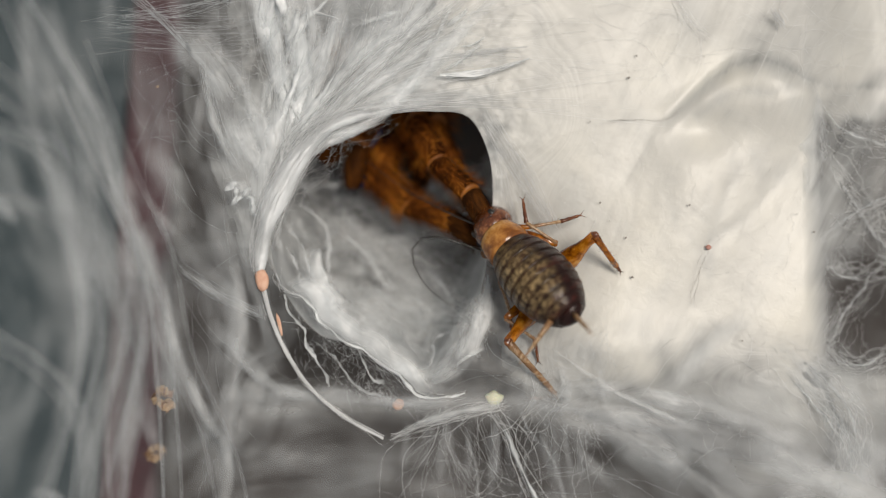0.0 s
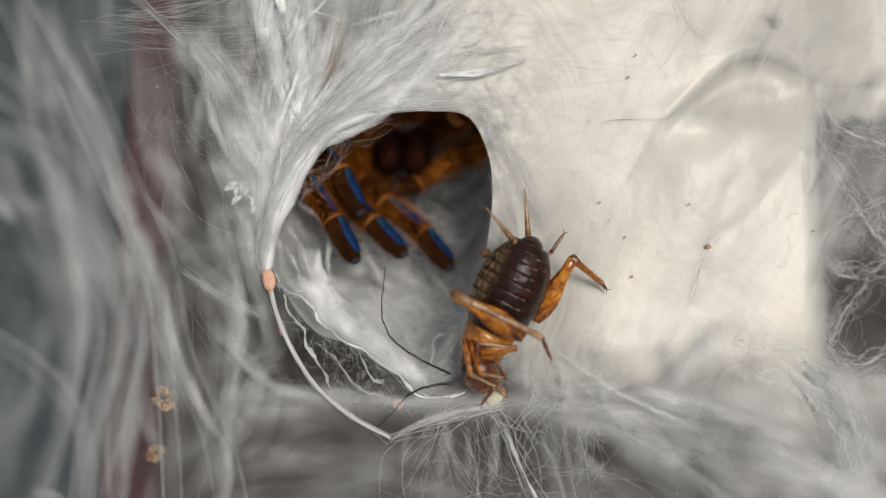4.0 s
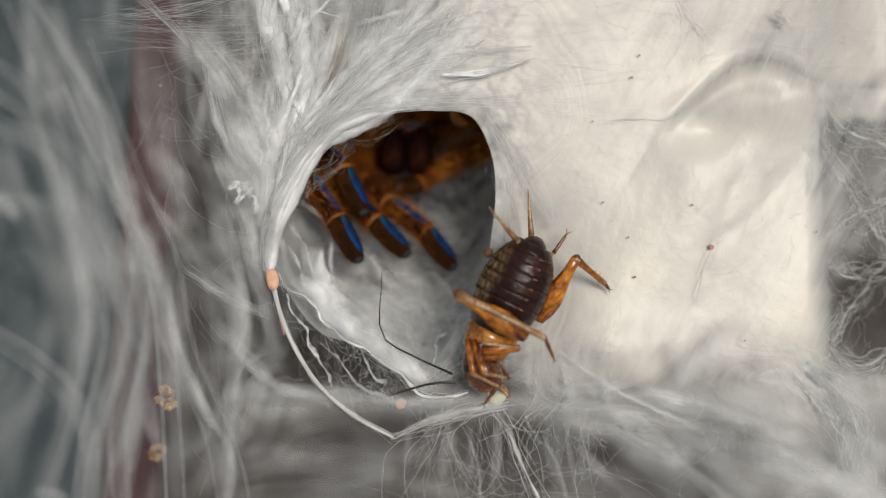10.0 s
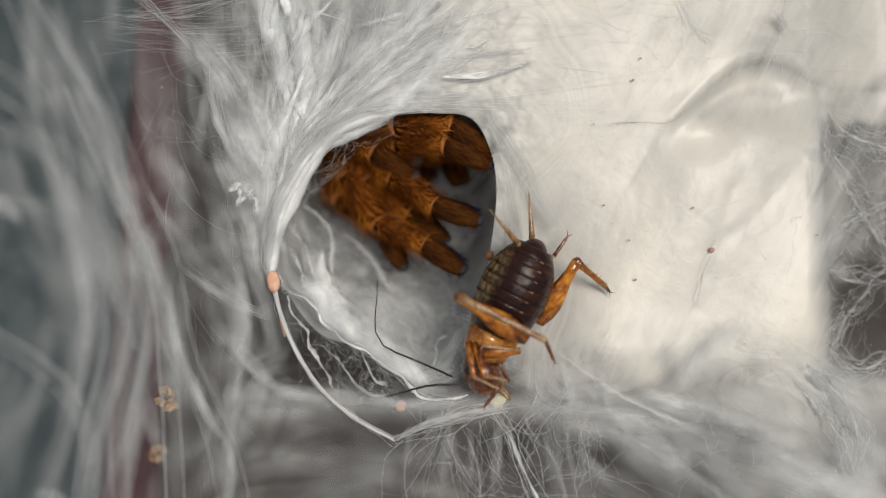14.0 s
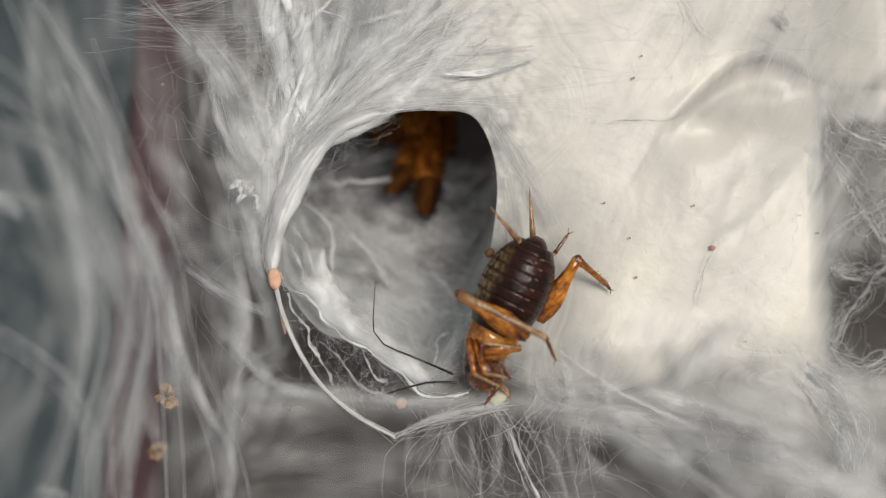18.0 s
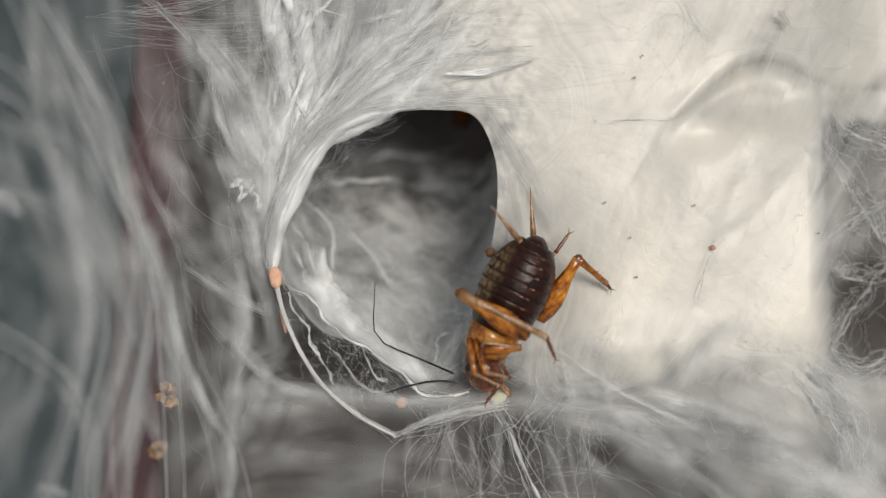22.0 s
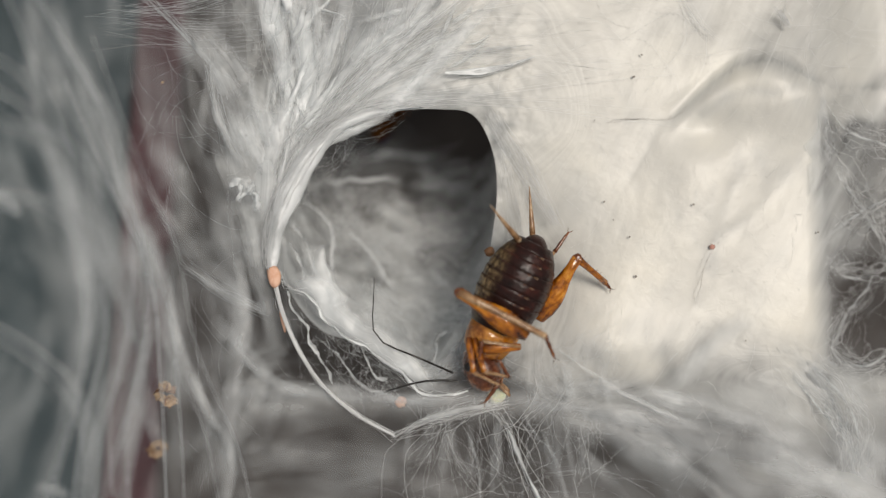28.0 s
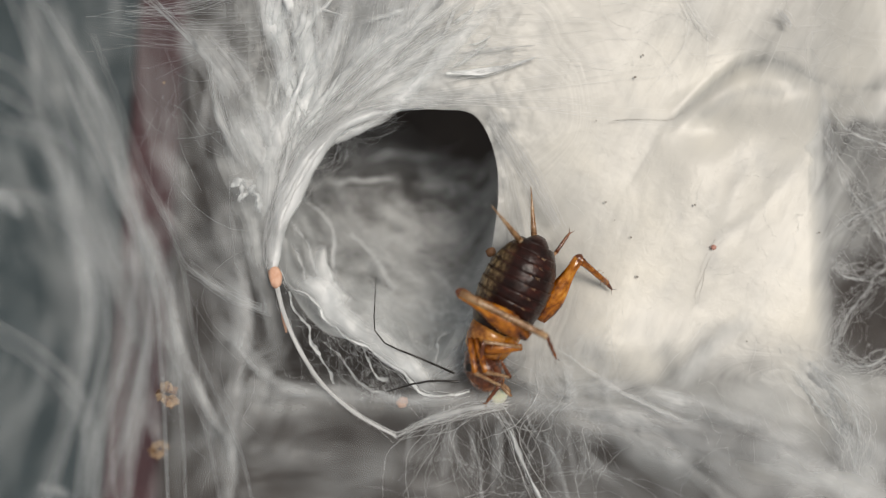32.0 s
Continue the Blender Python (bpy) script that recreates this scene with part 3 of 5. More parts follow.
def build_left():
    lines = [[(20, -60, 11), (95, 130, 12), (150, 260, 12), (175, 400, 12), (215, 560, 10), (170, 760, 9), (150, 960, 9)],
             [(-60, 190, 14), (70, 250, 14), (150, 400, 13), (215, 570, 11), (150, 790, 10), (120, 960, 10)],
             [(-60, 330, 15), (60, 340, 15), (150, 420, 13), (220, 555, 11), (235, 650, 9), (180, 960, 9)],
             [(120, 60, 9), (215, 300, 9), (285, 440, 8), (310, 600, 7), (390, 790, 6), (420, 960, 6)],
             [(150, 150, 8), (225, 330, 8), (300, 500, 7), (320, 700, 6), (330, 960, 5)],
             [(-60, 90, 15), (40, 160, 14), (110, 330, 13), (150, 520, 12), (120, 700, 11), (40, 960, 11)],
             [(-60, 560, 13), (60, 620, 12), (140, 740, 11), (160, 960, 11)],
             [(40, -60, 10), (110, 60, 10), (190, 200, 9), (225, 330, 9), (260, 520, 8), (220, 760, 8), (230, 960, 8)]]
    items, W = [], []
    for ln in lines:
        for k in range(2):
            ou, ov = rng.normal(0, 20, 2)
            items.append(([(u + ou, v + ov, z * 2.1) for u, v, z in ln], rng.uniform(8, 28, len(ln)), rng.uniform(0.03, 0.16), 0.2, 0.5, 1.0))
            W.append((bundle([(u + 1.5 * ou, v + ov, z * 2.1) for u, v, z in ln], 1, 6, 26, 3, 0.8), rng.uniform(0.04, 0.07), 0.2))
    items.append(([(-30, 345, 25), (10, 355, 25), (45, 392, 25)], [16, 22, 8], 0.6, 0.2, 1, 2))
    items.append(([(60, 860, 20), (100, 868, 20), (130, 880, 20)], [10, 14, 8], 0.35, 0.2, 1, 2))
    ribbons("slack_bands", items, "slack bluish-white silk bands slung along the tub's side")
    threads("slack_strands", W, THREAD_SOFT, "slack bluish-white silk strands along the tub's side")
    # taut diagonals and the veil between the tub's side and the mouth
    items = [([(260, 330, 8), (330, 430, 7), (420, 520, 4), (480, 560, 2)], [12, 18, 16, 8], 0.2, 0.3, 0.4, 1),
             ([(330, 470, 7), (400, 520, 5), (470, 555, 2)], [8, 9, 5], 0.3, 0.3, 0.4, 0.6),
             ([(425, 430, 6), (430, 560, 7), (415, 690, 7), (395, 940, 7)], [12, 20, 18, 20], 0.26, 0.1, 0.5, 0.8),
             ([(300, 470, 9), (315, 600, 9), (370, 730, 8), (410, 800, 8), (400, 940, 8)], [10, 12, 12, 12, 12], 0.28, 0.1, 0.5, 0.8),
             ([(390, 300, 4), (400, 420, 5), (420, 520, 5), (440, 640, 5)], [18, 24, 24, 16], 0.16, 0.2, 0.5, 1.2),
             ([(440, 360, 3), (452, 450, 3), (470, 530, 3), (490, 620, 3)], [14, 20, 18, 12], 0.2, 0.3, 0.5, 1.2),
             ([(300, 120, 6), (310, 260, 6), (320, 380, 6), (300, 500, 7)], [18, 28, 28, 16], 0.12, 0.2, 0.5, 1),
             ([(340, 880, 6), (420, 760, 6), (470, 660, 5), (520, 600, 3)], [26, 30, 24, 12], 0.16, 0.1, 0.5, 1)]
    for i in range(18):
        u0, v0, a, ln = rng.uniform(250, 450), rng.uniform(-20, 820), radians(rng.normal(95, 28)), rng.uniform(90, 240)
        bow = rng.normal(0, 14)
        items.append(([(u0 - ln / 2 * math.cos(a), v0 - ln / 2 * math.sin(a), 4), (u0 + bow, v0, 5), (u0 + ln / 2 * math.cos(a), v0 + ln / 2 * math.sin(a), 4)],
                      rng.uniform(10, 30, 3), rng.uniform(0.05, 0.15), 0.3, 0.4, 1.2))
    ribbons("veil_bands", items, "thin grey bands of silk beside the mouth")
    W = [(bundle([(245, -20, 1.5), (300, 30, 1.5), (375, 112, 1.8), (400, 170, 2)], 12, [6, 4, 3, 5], 16, 1.5), 0.022, 0.1),
         (bundle([(230, 25, 1), (330, 12, 1), (430, -10, 1)], 16, 9, 12, 2), 0.014, 0.4),
         (bundle([(215, 40, 1), (400, 60, 1), (560, 40, 1.5)], 30, 30, 12, 4), 0.010, 0.4),
         (bundle([(375, 100, 2), (385, 180, 2), (405, 240, 2), (440, 300, 2.5)], 16, [6, 6, 6, 10], 16, 2), 0.014, 0.3),
         (bundle([(330, 470, 0), (400, 520, 0.5), (470, 555, 1.5)], 12, 6, 14, 2), 0.016, 0.3)]
    W.append((scatter((290, 60, 480, 900), 16, 85, 20, 200, (-1, 1), 12, 3, 0.6), 0.010, 0.4))
    W.append((scatter((240, -20, 480, 300), 20, 40, 40, 200, (0, 1.4), 12, 3, 0.6), 0.010, 0.4))
    threads("veil_threads", W, THREAD_SOFT, "thin grey veil of silk threads beside the mouth")


def build_inside():
    items, W = [], []

    def laid(pts, lift):
        return [(u, v, silk_z(u, v, lift)) for u, v in pts]

    for k in range(15):
        u0, v0, a = rng.uniform(520, 760), rng.uniform(290, 560), rng.normal(0.35, 0.5)
        pts = [(min(u0 + 42 * i * math.cos(a), 850), min(v0 + 42 * i * math.sin(a) + rng.normal(0, 9), 630)) for i in range(4)]
        items.append((laid(pts, 0.7), rng.uniform(8, 26, 4), rng.uniform(0.12, 0.36), 0.9, 0.4, 0.8))
    # white veins in the lining, slung between its folds
    veins = (([(548, 334, -7), (566, 328, -10), (585, 322, -12), (606, 325, -13), (620, 318, -13), (650, 321, -14), (690, 316, -15), (715, 328, -16)], [2, 3.6, 3.6, 3.2, 3, 2, 1.2]),
             ([(528, 350, -3), (556, 368, -5), (582, 392, -6), (592, 428, -6), (590, 470, -5), (602, 505, -4), (640, 540, -3)], [4.5, 4.0, 3.4, 2.6, 2.6, 2.2, 1.4]),
             ([(520, 398, -2), (546, 432, -4), (552, 462, -4), (566, 492, -4), (562, 520, -3)], [0.8, 1.2, 1.4, 1.0]),
             ([(515, 430, -1), (536, 470, -3), (545, 505, -3), (570, 530, -2)], [0.8, 1.0, 1.2, 0.8]),
             ([(745, 650, 0), (765, 645, -1), (776, 625, -2), (772, 605, -3), (786, 590, -3), (806, 582, -3)], [2.0, 1.6, 1.4, 1.3, 1.0]),
             (laid([(640, 290), (690, 272), (740, 280), (790, 276)], 1.5), [2.5, 3.5, 3.0, 1.5]),
             ([(600, 400, -8), (640, 430, -10), (672, 470, -10), (700, 520, -9)], [2.0, 3.5, 3.5, 2.0]),
             ([(760, 470, -12), (790, 500, -11), (815, 540, -9), (835, 560, -7)], [2.0, 3.0, 3.0, 2.0]))
    for pts, half in veins:
        items.append((pts, half, 0.66, 0.5, 0.2, 2.2))
        W.append((bundle(pts, 3, 6, 50, 3, 6), 0.012, 0.4))
    # wide hazy folds of the lining behind them
    for pts, half, ft in (([(520, 380, -6), (600, 420, -10), (700, 450, -13), (800, 440, -16)], [20, 45, 50, 30], 0.12), ([(560, 480, -6), (640, 520, -8), (720, 560, -8), (790, 600, -6)], [20, 36, 36, 18], 0.16),
                          ([(640, 340, -13), (720, 380, -15), (790, 430, -15), (840, 500, -11)], [16, 34, 34, 18], 0.10), (laid([(575, 310), (640, 285), (720, 285), (800, 300)], 2.5), [10, 22, 26, 18], 0.12)):
        items.append((pts, half, ft, 1.0, 0.4, 1.4))
    for off, ft in ((-10, 0.35), (4, 0.5), (-24, 0.25)):
        pts = [(872 + off, 470), (864 + off, 540), (838 + off, 612), (800 + off, 655), (752 + off, 678)]
        items.append((laid(pts, 0.9), [8, 16, 22, 16, 8], ft, 0.9, 0.3, 1.4))
    for k in range(8):
        u0, v0 = rng.uniform(750, 862), rng.uniform(500, 650)
        a, ln = rng.normal(1.9, 0.5), rng.uniform(30, 90)
        pts = [(u0 + ln * q * math.cos(a), min(v0 + ln * q * math.sin(a), 690)) for q in (-0.5, 0, 0.5)]
        items.append((laid(pts, 1.0), rng.uniform(2, 9, 3), rng.uniform(0.25, 0.55), 0.9, 0.3, 1.6))
    ribbons("burrow_bands", items, "wispy white silk bands on the burrow floor")
    for k in range(60):
        u0, v0, a = rng.uniform(510, 800), rng.uniform(300, 560), rng.normal(0.4, 0.5)
        pts = [(min(u0 + 40 * i * math.cos(a), 855), min(v0 + 40 * i * math.sin(a) + rng.normal(0, 8), 640)) for i in range(4)]
        pts = [(u, v, 0.7 * silk_z(u, v, 1.0)) for u, v in pts]
        W.append((bundle(pts, 4, 12, 24, 4, 3), rng.uniform(0.012, 0.026), 0.5))
    threads("burrow_threads", W, THREAD, "curly white silk threads lining the burrow floor")


def build_frill():
    """The torn lower lip of the mouth: crumpled white bands of felt with ragged edges."""
    line = [(496, 480), (504, 500), (517, 511), (543, 524), (564, 544), (574, 565), (597, 585), (625, 606), (651, 616), (676, 639), (707, 657), (728, 680), (748, 698), (785, 702), (830, 694)]
    inner = [(592, 428), (592, 470), (604, 505), (628, 528), (648, 545)]
    items = [([(u + 17, v - 17, 1.6) for u, v in line[1:14]], [14, 22, 26, 26, 24, 24, 22, 14], 0.95, 0.5, 0.5, 1.0, 1),
             ([(u + 1, v - 1, 2.4) for u, v in line], [0.8, 1.5, 2.2, 2.6, 2.2, 3, 2.4, 3, 3.4, 3, 3, 1.6], 0.97, 0.3, 0.3, 1.7),
             ([(u - 34, v + 4, -0.8) for u, v in inner], [20, 26, 26, 22], 0.55, 0.6, 0.2, 1.2, -1),
             ([(512, 516, 0.6), (516, 542, 0.6), (545, 578, 0.2), (553, 610, 0), (578, 648, 0), (590, 680, 0.5)], [0.6, 1.0, 0.8, 1.0, 0.8, 0.5], 0.93, 0.4, 0.2, 2.4),
             ([(548, 585, 0), (600, 630, -0.5), (640, 680, 0), (690, 702, 0.5), (740, 716, 1)], [0.8, 1.6, 3, 6, 5], 0.4, 0.6, 0.2, 2.0),
             ([(640, 600, 0), (652, 640, -0.6), (668, 668, -0.4), (690, 672, 0)], [0.6, 0.9, 2, 3], 0.7, 0.4, 0.2, 2.6)]
    ribbons("mouth_lip", items, "ragged white felt lip along the lower mouth")
    W = [(bundle([(u, v, 2.6) for u, v in line], 4, 5, 90, 3, 5), 0.016, 0.1),
         (bundle([(u - 10, v + 10, 1.0) for u, v in line[2:11]], 3, 8, 60, 5, 4), 0.014, 0.2)]
    threads("lip_threads", W, THREAD, "frayed white threads along the mouth's lip")
    W = [(scatter((530, 560, 720, 700), 46, 62, 40, 70, (-5, 1), 18, 4, 1.4), 0.010, 0.3),
         (scatter((560, 590, 700, 700), 10, 80, 25, 90, (-3, 0), 24, 5, 1.6), 0.016, 0.3),
         (scatter((640, 650, 700, 700), 30, 90, 70, 34, (-2, 2), 14, 5, 1.6), 0.014, 0.3)]
    threads("gap_threads", W, THREAD, "curly silk threads across the dark gap below the lip")


def build_bottom():
    W, items = [], []
    for i in range(15):
        a = rng.uniform(0.8, 2.3)
        ln = rng.uniform(60, 200)
        u0, v0 = 875 + rng.normal(0, 70), 718 + rng.normal(0, 10)
        u1, v1 = u0 + 1.0 * ln * math.cos(a), v0 + abs(ln * math.sin(a)) + rng.uniform(0, 30)
        W.append((bundle([(u0, v0, 0.5), ((u0 + u1) / 2 + rng.normal(0, 22), (v0 + v1) / 2 - 12, -0.5), (u1, v1, -3.5)], 2, [5, 14, 26], 20, 2.5, 0.7), rng.uniform(0.010, 0.030), 0.5))
    W.append((scatter((740, 735, 1080, 900), 34, 85, 35, 170, (-3, 3), 18, 2.5, 0.6), 0.015, 0.4))
    W.append((scatter((760, 740, 1080, 880), 14, 80, 45, 120, (0, 3), 24, 4, 1.0), 0.022, 0.4))
    W.append((bundle([(875, 715, 1), (905, 770, 1), (930, 830, 1), (975, 930, 0)], 6, [3, 5, 5, 8], 24, 2.5), 0.024, 0.2))
    W.append((bundle([(700, 770, 1.2), (760, 745, 1), (830, 725, 1), (900, 712, 1)], 24, [6, 10, 9, 6], 16, 3), 0.02, 0.4))
    threads("tangled_threads", W, THREAD, "tangle of white threads below the mouth")
    items.append(([(875, 715, 1.5), (905, 770, 1.5), (930, 830, 1.5), (985, 940, 1)], [2.5, 4, 4, 4], 0.6, 0.5, 0.4, 1.0))
    for line, half, ft in (([(380, 690, 4), (560, 692, 4), (720, 708, 4), (880, 708, 4)], [22, 18, 12, 8], 0.28), ([(880, 706, 4), (1040, 722, 4), (1240, 770, 4), (1500, 860, 3), (1660, 940, 3)], [8, 16, 26, 36, 40], 0.32),
                           ([(985, 615, 1), (1040, 655, 2), (1110, 700, 3), (1240, 760, 3)], [3, 5, 6, 9], 0.45), ([(950, 690, 3), (1100, 690, 3), (1260, 730, 3), (1420, 790, 3)], [12, 22, 26, 20], 0.35),
                           ([(700, 772, 1.2), (760, 742, 1), (830, 724, 1), (900, 712, 1)], [4, 8, 8, 5], 0.5), ([(400, 800, 3), (560, 812, 3), (760, 830, 3)], [26, 36, 26], 0.14),
                           ([(400, 560, 1), (440, 640, 2), (520, 690, 3), (640, 712, 3)], [8, 10, 12, 10], 0.3), ([(1100, 760, 3), (1240, 850, 3), (1340, 940, 3)], [16, 20, 20], 0.3),
                           ([(560, 880, 2), (620, 850, 2), (720, 860, 2), (860, 890, 2)], [26, 32, 32, 26], 0.15), ([(800, 760, 1), (792, 800, 1), (780, 850, 1)], [10, 16, 10], 0.3),
                           ([(1000, 640, 1), (1010, 690, 1), (1000, 740, 1)], [10, 14, 8], 0.3), ([(1060, 640, 1), (1075, 690, 1), (1080, 730, 1)], [8, 10, 8], 0.28), ([(950, 640, 0.5), (955, 690, 1), (940, 730, 1)], [10, 10, 8], 0.28),
                           ([(1020, 780, 1), (1060, 830, 1), (1120, 890, 1)], [8, 12, 10], 0.25), ([(830, 770, 0), (850, 830, 0), (850, 900, 0)], [4, 6, 6], 0.28), ([(960, 760, 0), (990, 830, 0), (1010, 900, 0)], [4, 6, 6], 0.28)):
        items.append((line, half, 0.78 * ft, 0.3, 0.5, 1.2))
    for i in range(18):
        u0, v0, dv = rng.uniform(700, 1090), rng.uniform(712, 760), rng.uniform(60, 170)
        du = (u0 - 880) * rng.uniform(-0.15, 0.25) + rng.normal(0, 18)
        items.append(([(u0, v0, 1.0), (u0 + 0.4 * du, v0 + 0.5 * dv, 0.5), (u0 + du, v0 + dv, -1.5)], rng.uniform(4, 13, 3), rng.uniform(0.08, 0.24), 0.7, 0.3, 1.6))
    for i in range(16):
        u0, v0, a, ln = rng.uniform(950, 1500), rng.uniform(650, 860), rng.normal(0.35, 0.4), rng.uniform(100, 280)
        items.append(([(u0, v0, 1.5), (u0 + ln / 2 * math.cos(a), v0 + ln / 2 * math.sin(a) + rng.normal(0, 15), 2.5), (u0 + ln * math.cos(a), v0 + ln * math.sin(a), 1.5)], rng.uniform(14, 40, 3), rng.uniform(0.08, 0.20), 0.2, 0.5, 1.0))
    ribbons("lower_bands", items, "hazy grey silk bands across the lower web")
    W = [(scatter((900, 640, 1560, 900), 36, 25, 45, 200, (0, 2.5), 18, 5, 0.8), 0.011, 0.4),
         (scatter((930, 590, 1090, 740), 70, 95, 35, 100, (0, 2), 14, 6), 0.010, 0.5)]
    threads("lower_strands", W, THREAD_SOFT, "fine grey silk threads across the lower web")


def build_right():
    W, B = [], []
    for line in ([(1470, 455, -3), (1490, 485, -3), (1530, 492, -3), (1600, 462, -3)], [(1568, 470, -4), (1530, 520, -4), (1500, 560, -4), (1470, 640, -4)],
                 [(1490, 560, -3), (1475, 620, -3), (1520, 650, -3), (1600, 620, -3)], [(1440, 240, -2), (1500, 330, -3), (1560, 420, -4), (1620, 480, -4)],
                 [(1600, 340, -3), (1520, 380, -3), (1450, 440, -2), (1420, 520, -1)], [(1430, 640, 0), (1490, 700, 0), (1520, 760, 0), (1510, 850, 0)],
                 [(1390, 650, 0), (1450, 720, 0), (1500, 790, 0), (1530, 900, 0)], [(1460, 180, 0), (1500, 230, -1), (1580, 260, -2), (1640, 260, -2)]):
        W.append((bundle(line, 14, 14, 30, 7, 1.8), rng.uniform(0.010, 0.024), 0.4))
        B.append((line, rng.uniform(1.0, 4.0, 4), 0.5, 0.8, 0.3, 1.6))
    W.append((scatter((1470, 180, 1640, 760), 26, 70, 60, 170, (-4, 1), 20, 10, 1.3), 0.018, 0.4))
    W.append((scatter((1250, 600, 1560, 860), 40, 60, 40, 140, (0, 1.5), 18, 9, 1.6), 0.011, 0.4))
    W.append((scatter((1230, 270, 1440, 640), 14, 115, 25, 130, (0.02, 0.15), 16, 6, 1.5), 0.007, 0.5))
    for k in range(5):
        du, dv = rng.normal(0, 22, 2)
        soft = np.array([(1385 + du, 625 + dv), (1450 + du, 680 + dv), (1490 + du, 745 + dv), (1522 + du, 850 + dv)])
        B.append((np.column_stack((soft, sheet_height(soft[:, 0], soft[:, 1]) + 0.6)), rng.uniform(12, 32, 4), rng.uniform(0.12, 0.28), 0.7, 0.2, 1.0))
    B.append(([(1405, 130, 1.5), (1440, 170, 1.2), (1450, 260, 0.5), (1440, 400, 0)], [14, 30, 28, 14], 0.2, 0.6, 0.3, 1.2))
    ribbons("side_bands", B, "curled white silk bands over the dark side gap")
    threads("side_tangle", W, THREAD, "curled white threads over the dark side gap")
    old = []
    for line in ([(1080, 219), (1110, 214), (1190, 212), (1225, 186)], [(1236, 540), (1238, 510), (1262, 440), (1290, 410)]):
        old.append((bundle([(u, v, float(sheet_height(np.array(float(u)), np.array(float(v)))) + 0.3) for u, v in line], 3, 3, 30, 2, 1), 0.012, 0.5))
    threads("old_threads", old, THREAD_GREY, "thin grey-brown threads creasing the felt")
    W = [(scatter((900, 0, 1460, 640), 40, 105, 40, 150, (0.05, 0.3), 10, 3), 0.006, 0.5),
         (scatter((940, -20, 1600, 110), 34, 20, 40, 200, (0.1, 1.5), 10, 4), 0.012, 0.5),
         (bundle([(1200, -20, 0.5), (1235, 40, 0.5), (1268, 70, 0.5)], 10, 5, 10, 1), 0.012, 0.6),
         (bundle([(1380, 20, 0.7), (1400, 45, 0.7)], 24, 5, 8, 2), 0.02, 0.6)]
    threads("felt_threads", W, THREAD, "fine threads lying on the cream silk felt")


def build_veil(name, box, step, height, felt, label, gain, age):
    """A thin film of silk slung above the sheet."""
    us, vs = np.arange(box[0], box[2] + 1, step), np.arange(box[1], box[3] + 1, step)
    u, v = np.meshgrid(us, vs)
    z = height(u, v) + 1.2 * plan_noise(u, v, 70, 5.5)
    verts = PA(np.stack((u, v, z), -1)).reshape(-1, 3)
    idx = np.arange(u.size).reshape(u.shape)
    f = np.stack((idx[:-1, :-1], idx[1:, :-1], idx[1:, 1:], idx[:-1, 1:]), -1).reshape(-1, 4)
    f = f[np.clip(felt(u, v), 0, 1).ravel()[f].max(1) > 0.012]
    ob = mesh_object(name, verts, f.tolist(), SILK)
    put_felt(ob, np.clip(felt(u, v), 0, 1), *weave_lines(u, v), gain, age)
    return tagged(ob, label, "silk", "", "structure")


def build_veils():
    edge = lambda u, v: 60 * plan_noise(u, v, 150, 9.0)
    drift = lambda u, v: plan_noise(u - 100 * spot(0 * u, v, 0, 570, 1, 230), 0.28 * v, 60, 2.0) + 0.5 * plan_noise(u - 100 * spot(0 * u, v, 0, 570, 1, 230), 0.22 * v, 24, 6.0)
    build_veil("side_veil", (-200, -160, 420, 1040), 9, lambda u, v: 17 - 8 * smooth_step(u, 0, 380) + 2 * np.sin(v / 170),
               lambda u, v: np.clip(0.015 + 0.22 * drift(u, v) + 0.15 * spot(u, v, 160, 500, 90, 160), 0, 1) * (1 - smooth_step(u + edge(u, v), 200, 400)),
               "slack bluish-white silk film along the tub's side", 0.0, 0.0)
    build_veil("lower_veil", (340, 630, 1760, 1040), 10, lambda u, v: 3.0 + 1.0 * np.sin(u / 210) - 1.0 * smooth_step(v, 780, 900),
               lambda u, v: (0.22 * spot(0 * u, v - 0.26 * np.maximum(u - 900, 0) + 0.4 * edge(u, v), 0, 712, 1, 20) + 0.06 + 0.14 * plan_noise(u, v, 130, 4.0) + 0.10 * plan_noise(0.6 * u, v, 48, 2.0) + 0.07 * smooth_step(u, 950, 1100)) * (1 - 0.85 * spot(u, v, 915, 775, 90, 50) - 0.8 * spot(u, v, 1190, 830, 90, 60)) * smooth_step(v + 0.5 * edge(u, v), 660, 710) * smooth_step(u + edge(u, v), 380, 480),
               "hazy grey film of silk across the lower web", 0.1, 0.9)


build_veils()
build_rim()
build_sheaf()
build_left()
build_inside()
build_frill()
build_bottom()
build_right()

# ---- animals: helpers
def from_axes(origin, forward, up):
    """A pose whose y axis looks forward and whose z axis leans to up."""
    f = Vector(forward).normalized()
    r = f.cross(Vector(up)).normalized()
    d = r.cross(f)
    m = Matrix((r, f, d)).transposed().to_4x4()
    m.translation = origin
    return m


def lathe(bm, profile, sx=1.0, sz=1.0, n=20, curve=None):
    """A rounded body along y from (y, radius) rings in mm; curve(y) lifts its middle line."""
    rings = []
    for y, r in profile:
        dz = curve(y) if curve else 0.0
        rings.append([bm.verts.new((r * sx * math.cos(6.2832 * k / n) / 1000, y / 1000, (dz + r * sz * math.sin(6.2832 * k / n)) / 1000)) for k in range(n)])
    for a, b in zip(rings, rings[1:]):
        for k in range(n):
            bm.faces.new((a[k], b[k], b[(k + 1) % n], a[(k + 1) % n]))
    bm.faces.new(rings[0])
    bm.faces.new(rings[-1][::-1])
    bmesh.ops.recalc_face_normals(bm, faces=bm.faces)
    return bm


